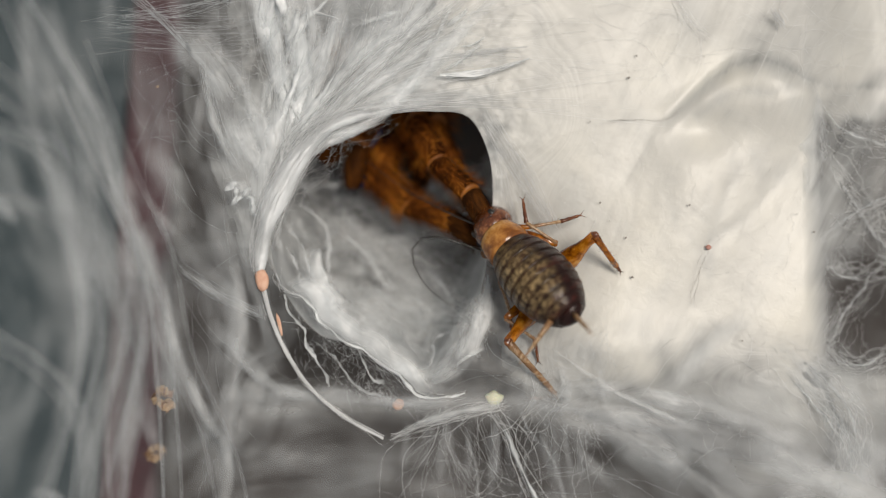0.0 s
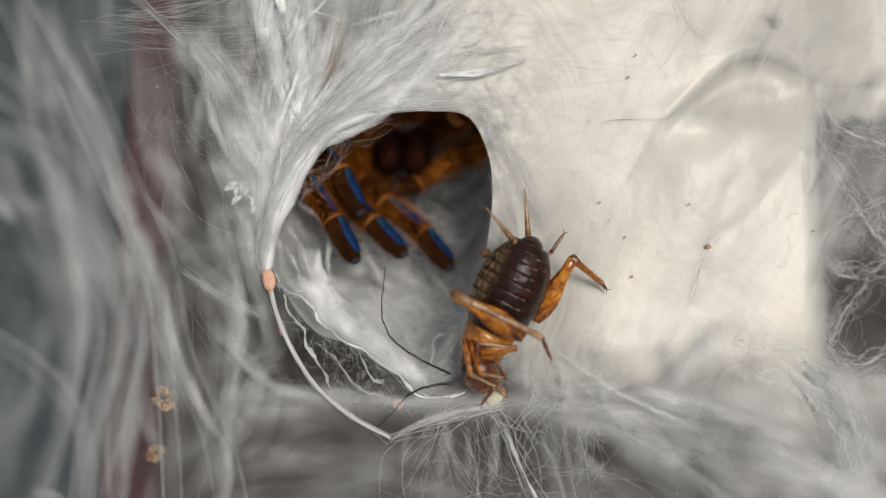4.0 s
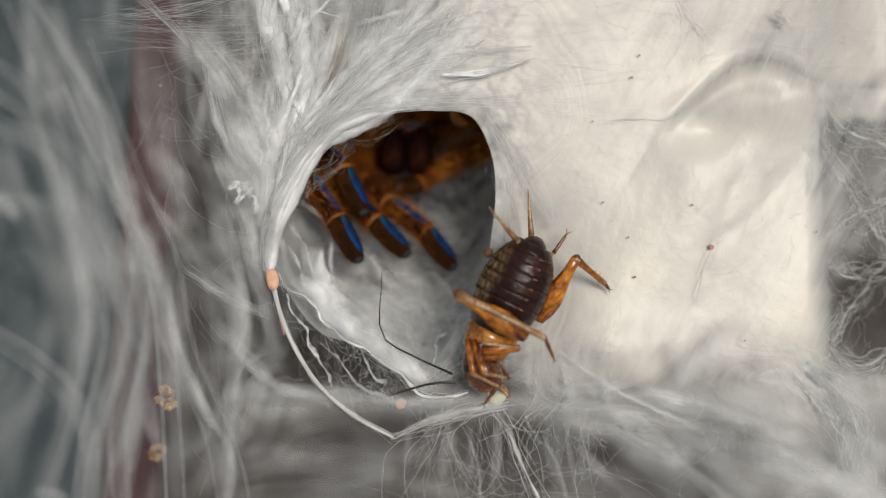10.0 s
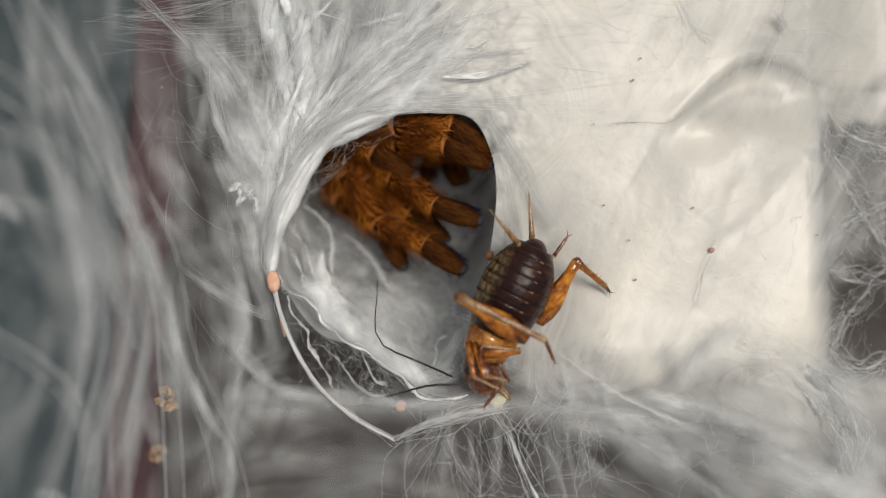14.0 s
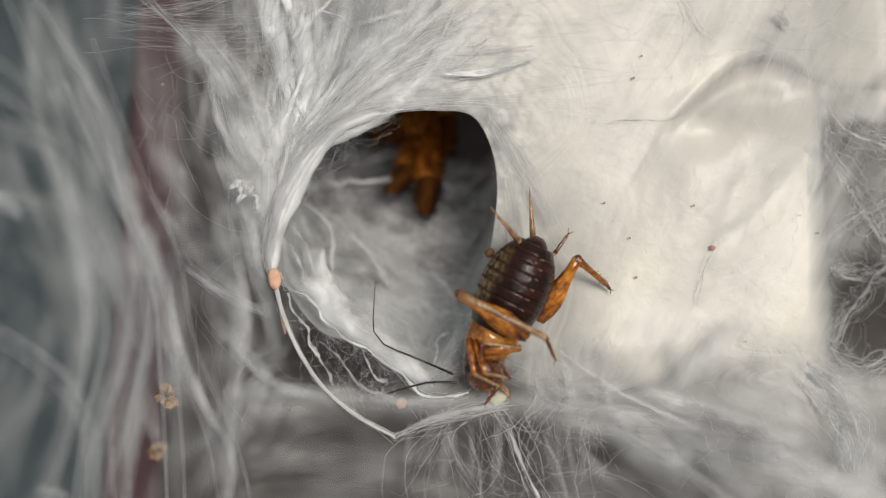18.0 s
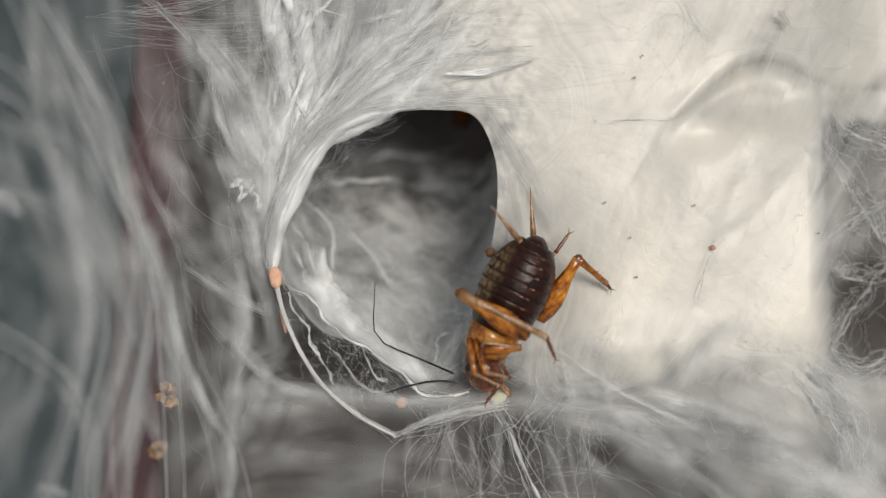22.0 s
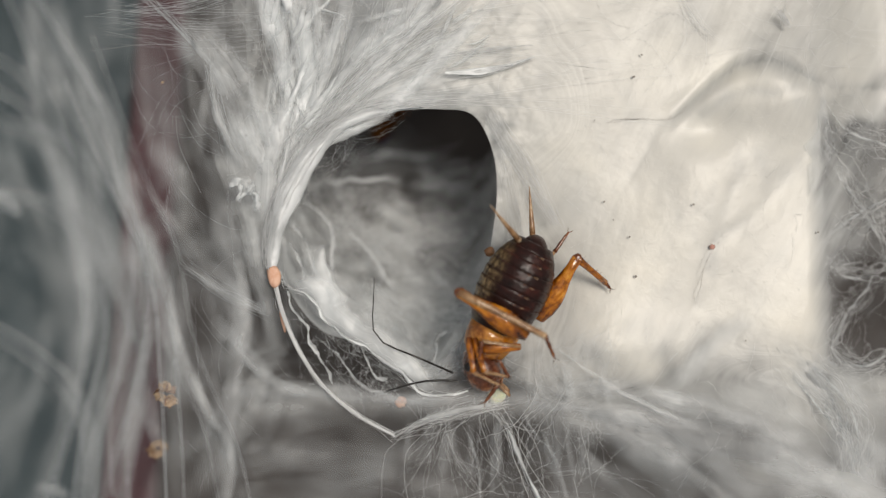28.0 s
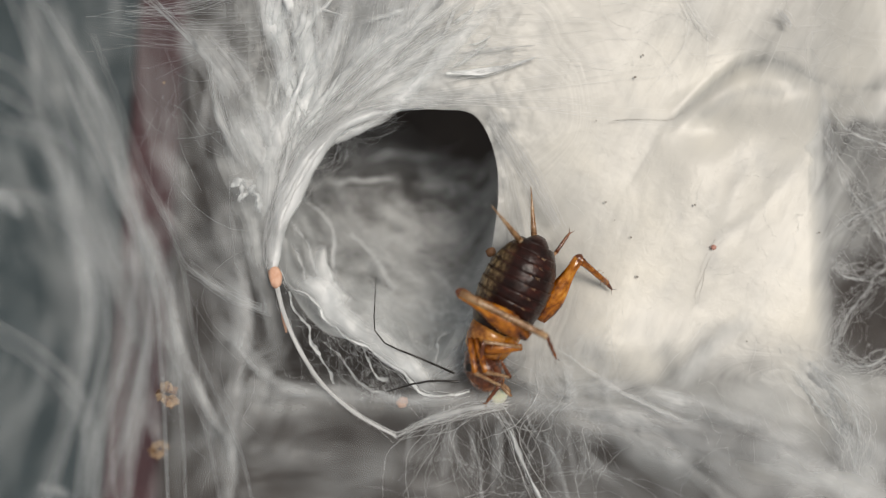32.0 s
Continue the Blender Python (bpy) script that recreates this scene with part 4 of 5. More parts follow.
def limb(length, radii, flat=1.0, n=12, cap=0.5):
    """One rigid limb segment from the origin along y, with radii in mm at even steps."""
    k = len(radii) - 1
    prof = [(-0.12 * radii[0], radii[0] * (cap + 0.05))] + [(length * i / k, r) for i, r in enumerate(radii)] + [(length + 0.25 * radii[-1], radii[-1] * cap)]
    return lathe(bmesh.new(), prof, 1.0, flat, n)


def ball(bm, c, r, sub=2):
    bmesh.ops.create_icosphere(bm, subdivisions=sub, radius=1, matrix=Matrix.LocRotScale(Vector(c) / 1000, None, Vector(r) / 1000))
    return bm


def chain(points, lengths):
    """Joints at fixed distances along a line of places that only gives the directions."""
    out = [Vector(points[0])]
    for i, ln in enumerate(lengths):
        aim = Vector(points[min(i + 1, len(points) - 1)]) - out[-1]
        if aim.length < 1e-6 or i + 1 >= len(points):
            aim = out[-1] - out[-2]
        out.append(out[-1] + aim.normalized() * ln / 1000)
    return out


def hairs_on(bm, length, radius, count, size, lean=0.5, thick=0.035, seed=1):
    """Short tapering bristles standing on a limb segment."""
    r = random.Random(seed)
    for i in range(count):
        a, y = r.uniform(0, 6.2832), r.uniform(0, length)
        out = Vector((math.cos(a), 0, math.sin(a)))
        root = out * radius * 0.92 + Vector((0, y, 0))
        tip = root + (out + Vector((r.uniform(-0.3, 0.3), lean + r.uniform(-0.2, 0.4), r.uniform(-0.3, 0.3)))) * size * r.uniform(0.5, 1.3)
        side = out.cross(Vector((0, 1, 0))) * thick
        vs = [bm.verts.new(v / 1000) for v in (root + side, root - side, root + Vector((0, thick, 0)), tip)]
        for q in ((0, 1, 3), (1, 2, 3), (2, 0, 3)):
            bm.faces.new([vs[k] for k in q])


# ---- the cricket
CHITIN = plain_material("amber_chitin", [(0.38, (0.014, 0.004, 0.001)), (0.46, (0.14, 0.036, 0.002)), (0.54, (0.42, 0.140, 0.006)), (0.69, (0.76, 0.38, 0.05))], 360, 0.20, 0.3, 0.00016, stretch=(1, 0.55, 1), fine=4.0, coat=0.4, sss=0.08, warp=0.5)
CHITIN_DARK = plain_material("red_brown_chitin", [(0.36, (0.022, 0.006, 0.003)), (0.5, (0.13, 0.036, 0.010)), (0.66, (0.40, 0.15, 0.04))], 420, 0.24, 0.2, 0.0001, coat=0.6, warp=0.5)
CHITIN_PALE = plain_material("pale_chitin", [(0.34, (0.06, 0.02, 0.006)), (0.5, (0.30, 0.17, 0.08)), (0.66, (0.66, 0.51, 0.33))], 480, 0.28, 0.2, 0.0001, coat=0.3, sss=0.1, warp=0.4)
HORN = plain_material("black_horn", [(0.3, (0.006, 0.005, 0.004)), (0.7, (0.02, 0.014, 0.01))], 300, 0.35, 0.1, coat=0.3)


def abdomen_material():
    """Dark brown plates, olive speckled on the back, red-brown on the belly."""
    m, t, out = material("dark_brown_plates")
    c = t.nodes.new("ShaderNodeTexCoord")
    sep = node(t, "ShaderNodeSeparateXYZ", Vector=c.outputs["Object"])
    n1 = noise_tex(t, coords(t, (1, 2.2, 1)), 520, 5, 0.65)
    n2 = noise_tex(t, coords(t), 1700, 3, 0.6)
    up = calc(t, "MULTIPLY", calc(t, "ADD", sep.outputs[2], -0.0017), 480, True)
    rg = t.nodes.new("ShaderNodeAttribute")
    rg.attribute_name = "ring"
    band = ramp(t, rg.outputs["Fac"], [(0.0, 0.45), (0.25, 0.9), (0.7, 1.0), (0.88, 0.25), (1.0, 0.2)])
    olive = calc(t, "MULTIPLY", up, calc(t, "MULTIPLY", calc(t, "SUBTRACT", n2, 0.30), 3.2, True), True)
    olive = calc(t, "MULTIPLY", olive, band, True)
    dark = ramp(t, n1, [(0.3, (0.006, 0.002, 0.001)), (0.55, (0.020, 0.005, 0.003)), (0.8, (0.075, 0.015, 0.008))])
    pale = ramp(t, n2, [(0.3, (0.12, 0.075, 0.03)), (0.7, (0.46, 0.33, 0.16))])
    mx = t.nodes.new("ShaderNodeMix")
    mx.data_type = "RGBA"
    t.links.new(olive, mx.inputs[0])
    t.links.new(dark, mx.inputs[6])
    t.links.new(pale, mx.inputs[7])
    p = t.nodes.new("ShaderNodeBsdfPrincipled")
    t.links.new(mx.outputs[2], p.inputs["Base Color"])
    p.inputs["Roughness"].default_value = 0.36
    p.inputs["Specular IOR Level"].default_value = 0.18
    p.inputs["Coat Weight"].default_value = 0.35
    p.inputs["Coat Roughness"].default_value = 0.1
    t.links.new(bump(t, n2, 0.6, 0.0002), p.inputs["Coat Normal"])
    t.links.new(bump(t, calc(t, "ADD", n1, n2), 0.5, 0.0002), p.inputs["Normal"])
    t.links.new(p.outputs[0], out.inputs[0])
    return m


SADDLE = plain_material("mottled_amber_shield", [(0.34, (0.05, 0.014, 0.004)), (0.45, (0.24, 0.08, 0.012)), (0.55, (0.50, 0.22, 0.045)), (0.68, (0.68, 0.42, 0.16))], 210, 0.22, 0.25, 0.00012, coat=0.3)
PLATES = abdomen_material()
LEG_LEN = {"hind": (8.6, 10.0, 3.2), "stub": (8.0, 5.4, 1.0), "mid": (4.4, 4.2, 2.6), "fore": (3.8, 3.6, 2.4)}


def build_cricket():
    root = tagged(new("cricket"), "amber-brown young cricket with a dark segmented abdomen on the silk", "insect")
    # abdomen: nine overlapping plates from the waist back to the tip
    girth = lambda y: 3.8 * max(0.0, 1 - abs((y + 4.1) / (6.3 if y < -4.1 else 7.2)) ** 2.1) ** 0.58
    edges = [0.9, -0.4, -1.6, -2.8, -4.0, -5.15, -6.3, -7.4, -8.4, -9.35]
    for i, (a, b) in enumerate(zip(edges, edges[1:])):
        steps = [a + (b - a) * q / 5 for q in range(6)]
        prof = [(a + 0.12, girth(a) * 0.90)] + [(y, girth(y) * (1.0 + 0.022 * q / 5)) for q, y in enumerate(steps)] + [(b - 0.06, girth(b) * 0.985), (b - 0.03, girth(b) * 0.9)]
        ob = part("abdomen_plate", lathe(bmesh.new(), prof, 0.97, 1.0, 32), PLATES, root, "" if i else "dark brown glossy plate with olive specks")
        ob.data.attributes.new("ring", "FLOAT", "POINT").data.foreach_set("value", [min(1.0, max(0.0, (p.co.y * 1000 - a) / (b - a))) for p in ob.data.vertices])
        if 0 < i < 8:
            for sx in (-1, 1):
                yb, g = b + 0.12, girth(b + 0.12)
                for ang, ln in ((-22, 0.42), (-8, 0.3)):
                    bm = ball(bmesh.new(), (0, 0, 0), (0.05, 0.06, ln * 0.8), 1)
                    mk = part("side_mark", bm, CHITIN_DARK if ang > -10 else CHITIN_PALE, root, "pale dash at the plate's edge")
                    mk.matrix_basis = Matrix.Translation(Vector((sx * g * 0.985 * math.cos(radians(ang)), yb, g * 1.01 * math.sin(radians(ang)))) / 1000) @ pose(0, 0, 0, 0, -sx * ang, 0)
    part("abdomen_tip", lathe(bmesh.new(), [(-8.9, 1.9), (-9.6, 1.6), (-10.0, 1.1), (-10.3, 0.5)], 1, 0.8, 20), PLATES, root, "pale-spotted brown tip of the abdomen")
    tails = []
    for sx in (-1, 1):
        bm = limb(5.6, [0.36, 0.30, 0.22, 0.12, 0.04], 1.0, 8)
        hairs_on(bm, 4.5, 0.25, 40, 0.5, 0.3, 0.015, 5)
        ob = part("cercus", bm, CHITIN_PALE, root, "pale amber tapering tail feeler")
        tails.append((ob, *(((0.5, -9.8, 0.6), (0.1, -0.85, 0.5), (0.2, -0.3, 0.9)) if sx > 0 else ((-1.4, -8.9, 1.9), (-0.45, -0.35, 0.8), (-0.6, -0.8, 0.1)))))
    # thorax: three saddles, the first the largest
    part("pronotum", lathe(bmesh.new(), [(0.8, 2.4), (0.9, 2.75), (1.6, 2.85), (2.6, 2.75), (3.6, 2.45), (3.9, 2.2), (4.0, 1.7)], 0.95, 0.92, 28), SADDLE, root, "amber saddle plate with darker edges")
    part("thorax", lathe(bmesh.new(), [(-0.6, 2.2), (0.6, 2.6), (2.0, 2.5), (3.6, 1.9)], 0.9, 0.85, 24, lambda y: -0.9), CHITIN, root)
    head = part("head", lathe(bmesh.new(), [(3.7, 1.5), (4.0, 2.0), (4.8, 2.35), (5.8, 2.3), (6.7, 1.95), (7.4, 1.35), (7.75, 0.5)], 1.05, 1.05, 28, lambda y: -0.5 - 0.25 * (y - 3.7)), CHITIN_DARK, root, "glossy red-brown head")
    part("face", ball(bmesh.new(), (0, 5.8, -2.2), (1.5, 1.1, 1.5)), CHITIN, head)
    for sx in (-1, 1):
        part("eye", ball(bmesh.new(), (sx * 1.62, 5.7, 0.55), (0.36, 0.52, 0.52)), HORN, head, "black oval eye")
        pl = part("palp", limb(2.0, [0.24, 0.2, 0.24, 0.16], 1, 8), CHITIN_PALE, head)
        pl.matrix_basis = from_axes(Vector((sx * 0.8, 6.0, -3.0)) / 1000, (sx * 0.2, 0.3, -1), (0, 1, 0))
    legs = {}
    for kind in ("hind", "mid", "fore"):
        for side in ("l", "r"):
            a, b, c = LEG_LEN["stub" if (kind, side) == ("hind", "r") else kind]
            big = kind == "hind"
            fem = limb(a, [0.7, 1.15, 1.3, 1.1, 0.78, 0.58, 0.6] if big else ([0.5, 0.68, 0.62, 0.5, 0.36] if kind == "mid" else [0.36, 0.42, 0.38, 0.32, 0.26]), 0.7, 14)
            tib = limb(b, [0.5, 0.38, 0.34, 0.33, 0.36] if big else [0.26, 0.19, 0.17, 0.2], 1.0, 10)
            hairs_on(tib, b, 0.33 if big else 0.25, 26 if big else 12, 0.65, 0.5, 0.05, 3)
            tar = limb(c, [0.28, 0.2, 0.24, 0.17, 0.2, 0.1], 1.0, 8)
            for s in (-1, 1):
                tip = Vector((s * 0.45, c + 0.7, -0.1))
                vs = [tar.verts.new(Vector(p) / 1000) for p in ((0.08, c, 0.05), (-0.08, c, 0.05), (0, c, -0.1), tip)]
                for q in ((0, 1, 3), (1, 2, 3), (2, 0, 3)):
                    tar.faces.new([vs[k] for k in q])
            hairs_on(tar, c, 0.2, 10, 0.3, 0.6, 0.03, 4)
            shin = CHITIN_PALE if (kind, side) != ("hind", "r") else CHITIN
            legs[kind, side] = (part(kind + "_femur", fem, CHITIN, root, "swollen amber thigh" if big else ""),
                                part(kind + "_tibia", tib, shin, root),
                                part(kind + "_tarsus", tar, CHITIN_DARK, root, "dark hooked foot"))
            if big:
                part("knee", ball(bmesh.new(), (0, a - 0.15, 0), (0.58, 0.75, 0.44)), CHITIN_DARK, legs[kind, side][0], "dark red-brown knee")
    feelers = []
    for side in (0, 1):
        links = []
        for i in range(10):
            r = 0.13 - 0.009 * i
            links.append(part("antenna", limb(1.75, [r, r, r - 0.009], 1, 6, 0.93), HORN, root, "thin black feeler" if i == 0 else ""))
        feelers.append(links)

    # poses: the middle of the waist, a place further to the head, and the way its back faces
    def body(waist, ahead, back):
        return from_axes(P(*waist), P(*ahead) - P(*waist), back)

    A = body((924, 452, 3.2), (887, 412, 1.2), (-0.3, -0.25, 1))
    A_late = body((938, 470, 3.5), (902, 431, 1.6), (-0.3, -0.25, 1))
    MID = body((915, 545, 4), (850, 560, 3.6), (-0.1, 0.2, 1))
    MID_LOW = body((885, 575, 4), (842, 625, 3.6), (-0.5, 0.3, 0.8))
    B_first = body((850, 575, 3.6), (822, 668, 3.2), (-1, 0.2, 0.35))
    B = body((882, 568, 3.9), (842, 646, 3.5), (-0.90, 0.42, 0.0))
    MOVES.append((root, [(0, A), (1.4, A), (2.6, A), (2.7, A_late), (2.78, MID), (2.86, MID_LOW), (2.95, B_first), (3.25, B), (32, B)]))
    # the tail feelers: along the body when it lies, swung aside when it sits
    for ob, spot_at, way, sat in tails:
        ma, mb = (from_axes(Vector(spot_at) / 1000, d, (1, 0, 0.1)) for d in (A.to_3x3().inverted() @ Vector(sat), way))
        MOVES.append((ob, [(0, ma), (2.6, ma), (3.0, mb), (32, mb)]))
    # limbs in the two postures: hip, knee, ankle, toe
    SIT = {("hind", "r"): [(989, 480, -1.0), (1054, 423, 4.2), (1113, 489, 0.4), (1120, 498, 0.2)],
           ("hind", "l"): [(972, 520, -1.5), (907, 604, 4.0), (989, 694, 0.0), (992, 702, -0.4)],
           ("mid", "r"): [(927, 412, 1.5), (995, 430, 2.2), (947, 396, 2.6), (936, 358, 2.0)],
           ("mid", "l"): [(952, 522, 0), (909, 557, 1.5), (951, 596, 0.8), (961, 646, 0)],
           ("fore", "r"): [(887, 400, 1.0), (945, 400, 2.2), (999, 391, 2.0), (1042, 378, 1.4)],
           ("fore", "l"): [(905, 440, -1.0), (894, 497, -0.5), (907, 538, -1.0), (912, 568, -1.5)]}
    LIE = {("hind", "l"): [(936, 594, 7.4), (814, 518, 8.6), (972, 598, 9.2), (984, 634, 7.6)],
           ("hind", "r"): [(955, 566, 3.0), (1030, 449, 4.6), (1082, 508, 0.9), (1092, 524, 0.6)],
           ("mid", "l"): [(850, 618, 6.4), (898, 616, 6.6), (862, 606, 7.4), (852, 630, 7.2)],
           ("mid", "r"): [(962, 562, 1.0), (940, 496, 1.4), (984, 447, 1.4), (1014, 404, 1.2)],
           ("fore", "l"): [(832, 598, 6.4), (838, 640, 7.2), (864, 672, 6.6), (872, 698, 5.6)],
           ("fore", "r"): [(842, 600, 6.2), (854, 640, 7.2), (884, 664, 6.4), (896, 656, 6.0)]}
    for key, segs in legs.items():
        ja, jb = (chain([P(*p) for p in pts[key]], LEG_LEN["stub" if key == ("hind", "r") else key[0]]) for pts in (SIT, LIE))
        for i, ob in enumerate(segs):
            up = (0, 0, 1)
            ma = A.inverted() @ from_axes(ja[i], ja[i + 1] - ja[i], up)
            mb = B.inverted() @ from_axes(jb[i], jb[i + 1] - jb[i], up)
            qa, qb = ma.to_quaternion(), mb.to_quaternion()
            mid = Matrix.LocRotScale(ma.translation.lerp(mb.translation, 0.5), qa.slerp(qb, 0.5), None)
            MOVES.append((ob, [(0, ma), (2.6, ma), (2.8, mid), (3.0, mb), (32, mb)]))
    lines = [
        [(0, A, [(860, 440, 0), (800, 421, 1), (760, 416, 1), (738, 440, 1), (748, 480, 1), (775, 515, 1), (823, 548, 1)]),
         (0.25, A, [(858, 438, 0), (835, 430, -4), (805, 425, -8), (780, 440, -12), (790, 460, -15)]),
         (0.5, A, [(856, 436, 0), (852, 434, -9), (850, 432, -17)]),
         (1.0, A, [(856, 436, 0), (852, 440, -9), (850, 444, -17)]),
         (1.3, A, [(852, 450, 0), (835, 490, -5), (815, 530, -10)]),
         (1.6, A, [(847, 463, 1), (845, 510, 0), (838, 550, -1), (807, 598, -1), (749, 612, -2)]),
         (1.9, A, [(852, 440, 0), (815, 450, -4), (770, 455, -8), (720, 455, -11)]),
         (2.2, A, [(845, 393, 1), (760, 392, 0), (688, 376, -1), (640, 366, -1)]),
         (2.6, A, [(860, 440, 0), (800, 425, 1), (740, 430, 1), (690, 440, 1), (660, 450, 0)]),
         (3.1, B, [(812, 662, 3), (750, 640, 3), (700, 600, 2), (690, 540, 1), (700, 480, 0)]),
         (4.5, B, [(806, 660, 3), (745, 628, 2), (700, 592, 3.5), (684, 560, 3.5), (686, 510, 1)]),
         (9, B, [(804, 660, 3), (745, 632, 2), (692, 601, 3.5), (678, 570, 3.5), (680, 510, 1)]),
         (18, B, [(804, 661, 3), (745, 635, 2), (680, 607, 3.5), (663, 580, 3.5), (664, 530, 1)]),
         (32, B, [(804, 661, 3), (745, 635, 2), (680, 607, 3.5), (663, 580, 3.5), (664, 520, 1)])],
        [(0, A, [(866, 402, 0), (800, 372, -2), (740, 340, -4), (690, 305, -6), (650, 275, -8)]),
         (0.25, A, [(864, 400, 0), (840, 350, -3), (800, 300, -6), (770, 250, -8)]),
         (0.5, A, [(862, 395, 0), (854, 350, -2), (849, 300, -4), (846, 250, -6)]),
         (0.75, A, [(862, 398, 0), (856, 370, -7), (850, 340, -12)]),
         (1.0, A, [(862, 402, 0), (858, 398, -9), (855, 394, -17)]),
         (1.3, A, [(850, 412, 0), (810, 408, -6), (770, 405, -11)]),
         (1.6, A, [(836, 422, 1), (780, 425, 0), (700, 415, -1), (574, 402, -2)]),
         (2.2, A, [(835, 402, 0), (815, 396, -8), (795, 390, -14)]),
         (2.6, A, [(866, 402, 0), (810, 392, -2), (740, 378, -3), (690, 355, -4), (650, 330, -5)]),
         (3.1, B, [(812, 678, 3), (770, 690, 3), (740, 700, 3), (700, 720, 2)]),
         (4.5, B, [(810, 676, 3), (770, 678, 3), (730, 695, 3), (700, 740, 0)]),
         (9, B, [(810, 676, 3), (770, 676, 3), (720, 690, 2.6), (690, 700, 0), (690, 702, -9)]),
         (18, B, [(812, 676, 3), (770, 674, 3), (730, 682, 2.8), (690, 694, 1), (670, 698, -8)]),
         (32, B, [(812, 676, 3), (770, 674, 3), (730, 680, 2.8), (690, 692, 1), (670, 694, -8)])]]
    for links, keys in zip(feelers, lines):
        rows = [[] for _ in links]
        for t, m, pts in keys:
            fine = catmull(np.array([PA(pts)]), 60)[0]
            run = np.concatenate(([0], np.cumsum(np.linalg.norm(np.diff(fine, axis=0), axis=1))))
            want = np.minimum(np.arange(11) * 0.00175, 1)
            ext = np.stack([np.interp(want, run, fine[:, k]) for k in range(3)], -1)
            last = (fine[-1] - fine[-6]) / np.linalg.norm(fine[-1] - fine[-6])
            ext += last[None] * np.maximum(want - run[-1], 0)[:, None]
            js = chain([Vector(p) for p in ext], [1.75] * 10)
            for i in range(10):
                rows[i].append((t, m.inverted() @ from_axes(js[i], js[i + 1] - js[i], (0.3, 0.2, 1))))
        for ob, r in zip(links, rows):
            MOVES.append((ob, r))
    return root


build_cricket()

# ---- the tarantula
def fur(name, stops, scale=500):
    return plain_material(name, stops, scale, 0.8, 0.6, 0.0003, (1, 0.25, 1), spec=0.08)


FUR = fur("rust_fur", [(0.38, (0.005, 0.002, 0.001)), (0.5, (0.04, 0.011, 0.001)), (0.64, (0.15, 0.046, 0.005))])
FUR_DARK = fur("dark_brown_fur", [(0.3, (0.010, 0.004, 0.002)), (0.5, (0.030, 0.010, 0.002)), (0.72, (0.12, 0.042, 0.007))])
FUR_RED = fur("dark_red_fur", [(0.36, (0.002, 0.001, 0.001)), (0.52, (0.010, 0.002, 0.001)), (0.68, (0.05, 0.011, 0.004))])
BRISTLE = plain_material("orange_bristles", [(0.36, (0.045, 0.010, 0.001)), (0.5, (0.29, 0.078, 0.005)), (0.66, (0.70, 0.27, 0.032))], 300, 0.55, 0.1, spec=0.15)
JOINT = plain_material("pale_joint_skin", [(0.3, (0.17, 0.052, 0.007)), (0.7, (0.40, 0.15, 0.024))], 500, 0.5, 0.2)
BLUE = plain_material("iridescent_blue_scales", [(0.35, (0.006, 0.014, 0.08)), (0.5, (0.007, 0.05, 0.21)), (0.62, (0.012, 0.14, 0.18)), (0.72, (0.05, 0.035, 0.2))], 300, 0.32, 0.2, 0.0001, (1, 0.4, 1), metal=0.6)
CARAPACE = plain_material("dark_red_carapace", [(0.3, (0.004, 0.001, 0.001)), (0.6, (0.016, 0.004, 0.003)), (0.8, (0.07, 0.02, 0.014))], 300, 0.36, 0.4, spec=0.3, coat=0.3)
PAD = fur("grey_pad", [(0.3, (0.015, 0.014, 0.016)), (0.7, (0.06, 0.06, 0.07))])
SEGS = (("leg_tarsus", 5.4, [1.35, 1.42, 1.4, 1.25, 0.9]), ("leg_metatarsus", 6.4, [1.35, 1.3, 1.35, 1.45]), ("leg_tibia", 7.4, [1.55, 1.8, 1.85, 1.55]),
        ("leg_patella", 4.6, [1.6, 1.8, 1.7]), ("leg_femur", 9.5, [1.7, 2.1, 2.1, 1.7]))


def plate(length, r, wide, a0=68, a1=112):
    """A thin scale-covered strip lying on a segment's upper side."""
    bm = bmesh.new()
    n, m = 10, 6
    g = []
    for i in range(n + 1):
        y = length * (0.06 + 0.9 * i / n)
        pinch = wide * (math.sin(math.pi * (0.06 + 0.9 * i / n)) ** 0.4)
        mid = (a0 + a1) / 2
        row = []
        for j in range(m + 1):
            a = radians(mid + (a1 - a0) * (j / m - 0.5) * pinch)
            row.append(bm.verts.new((1.06 * r * math.cos(a) / 1000, y / 1000, 1.06 * r * math.sin(a) / 1000)))
        g.append(row)
    for i in range(n):
        for j in range(m):
            bm.faces.new((g[i][j], g[i + 1][j], g[i + 1][j + 1], g[i][j + 1]))
    return bm


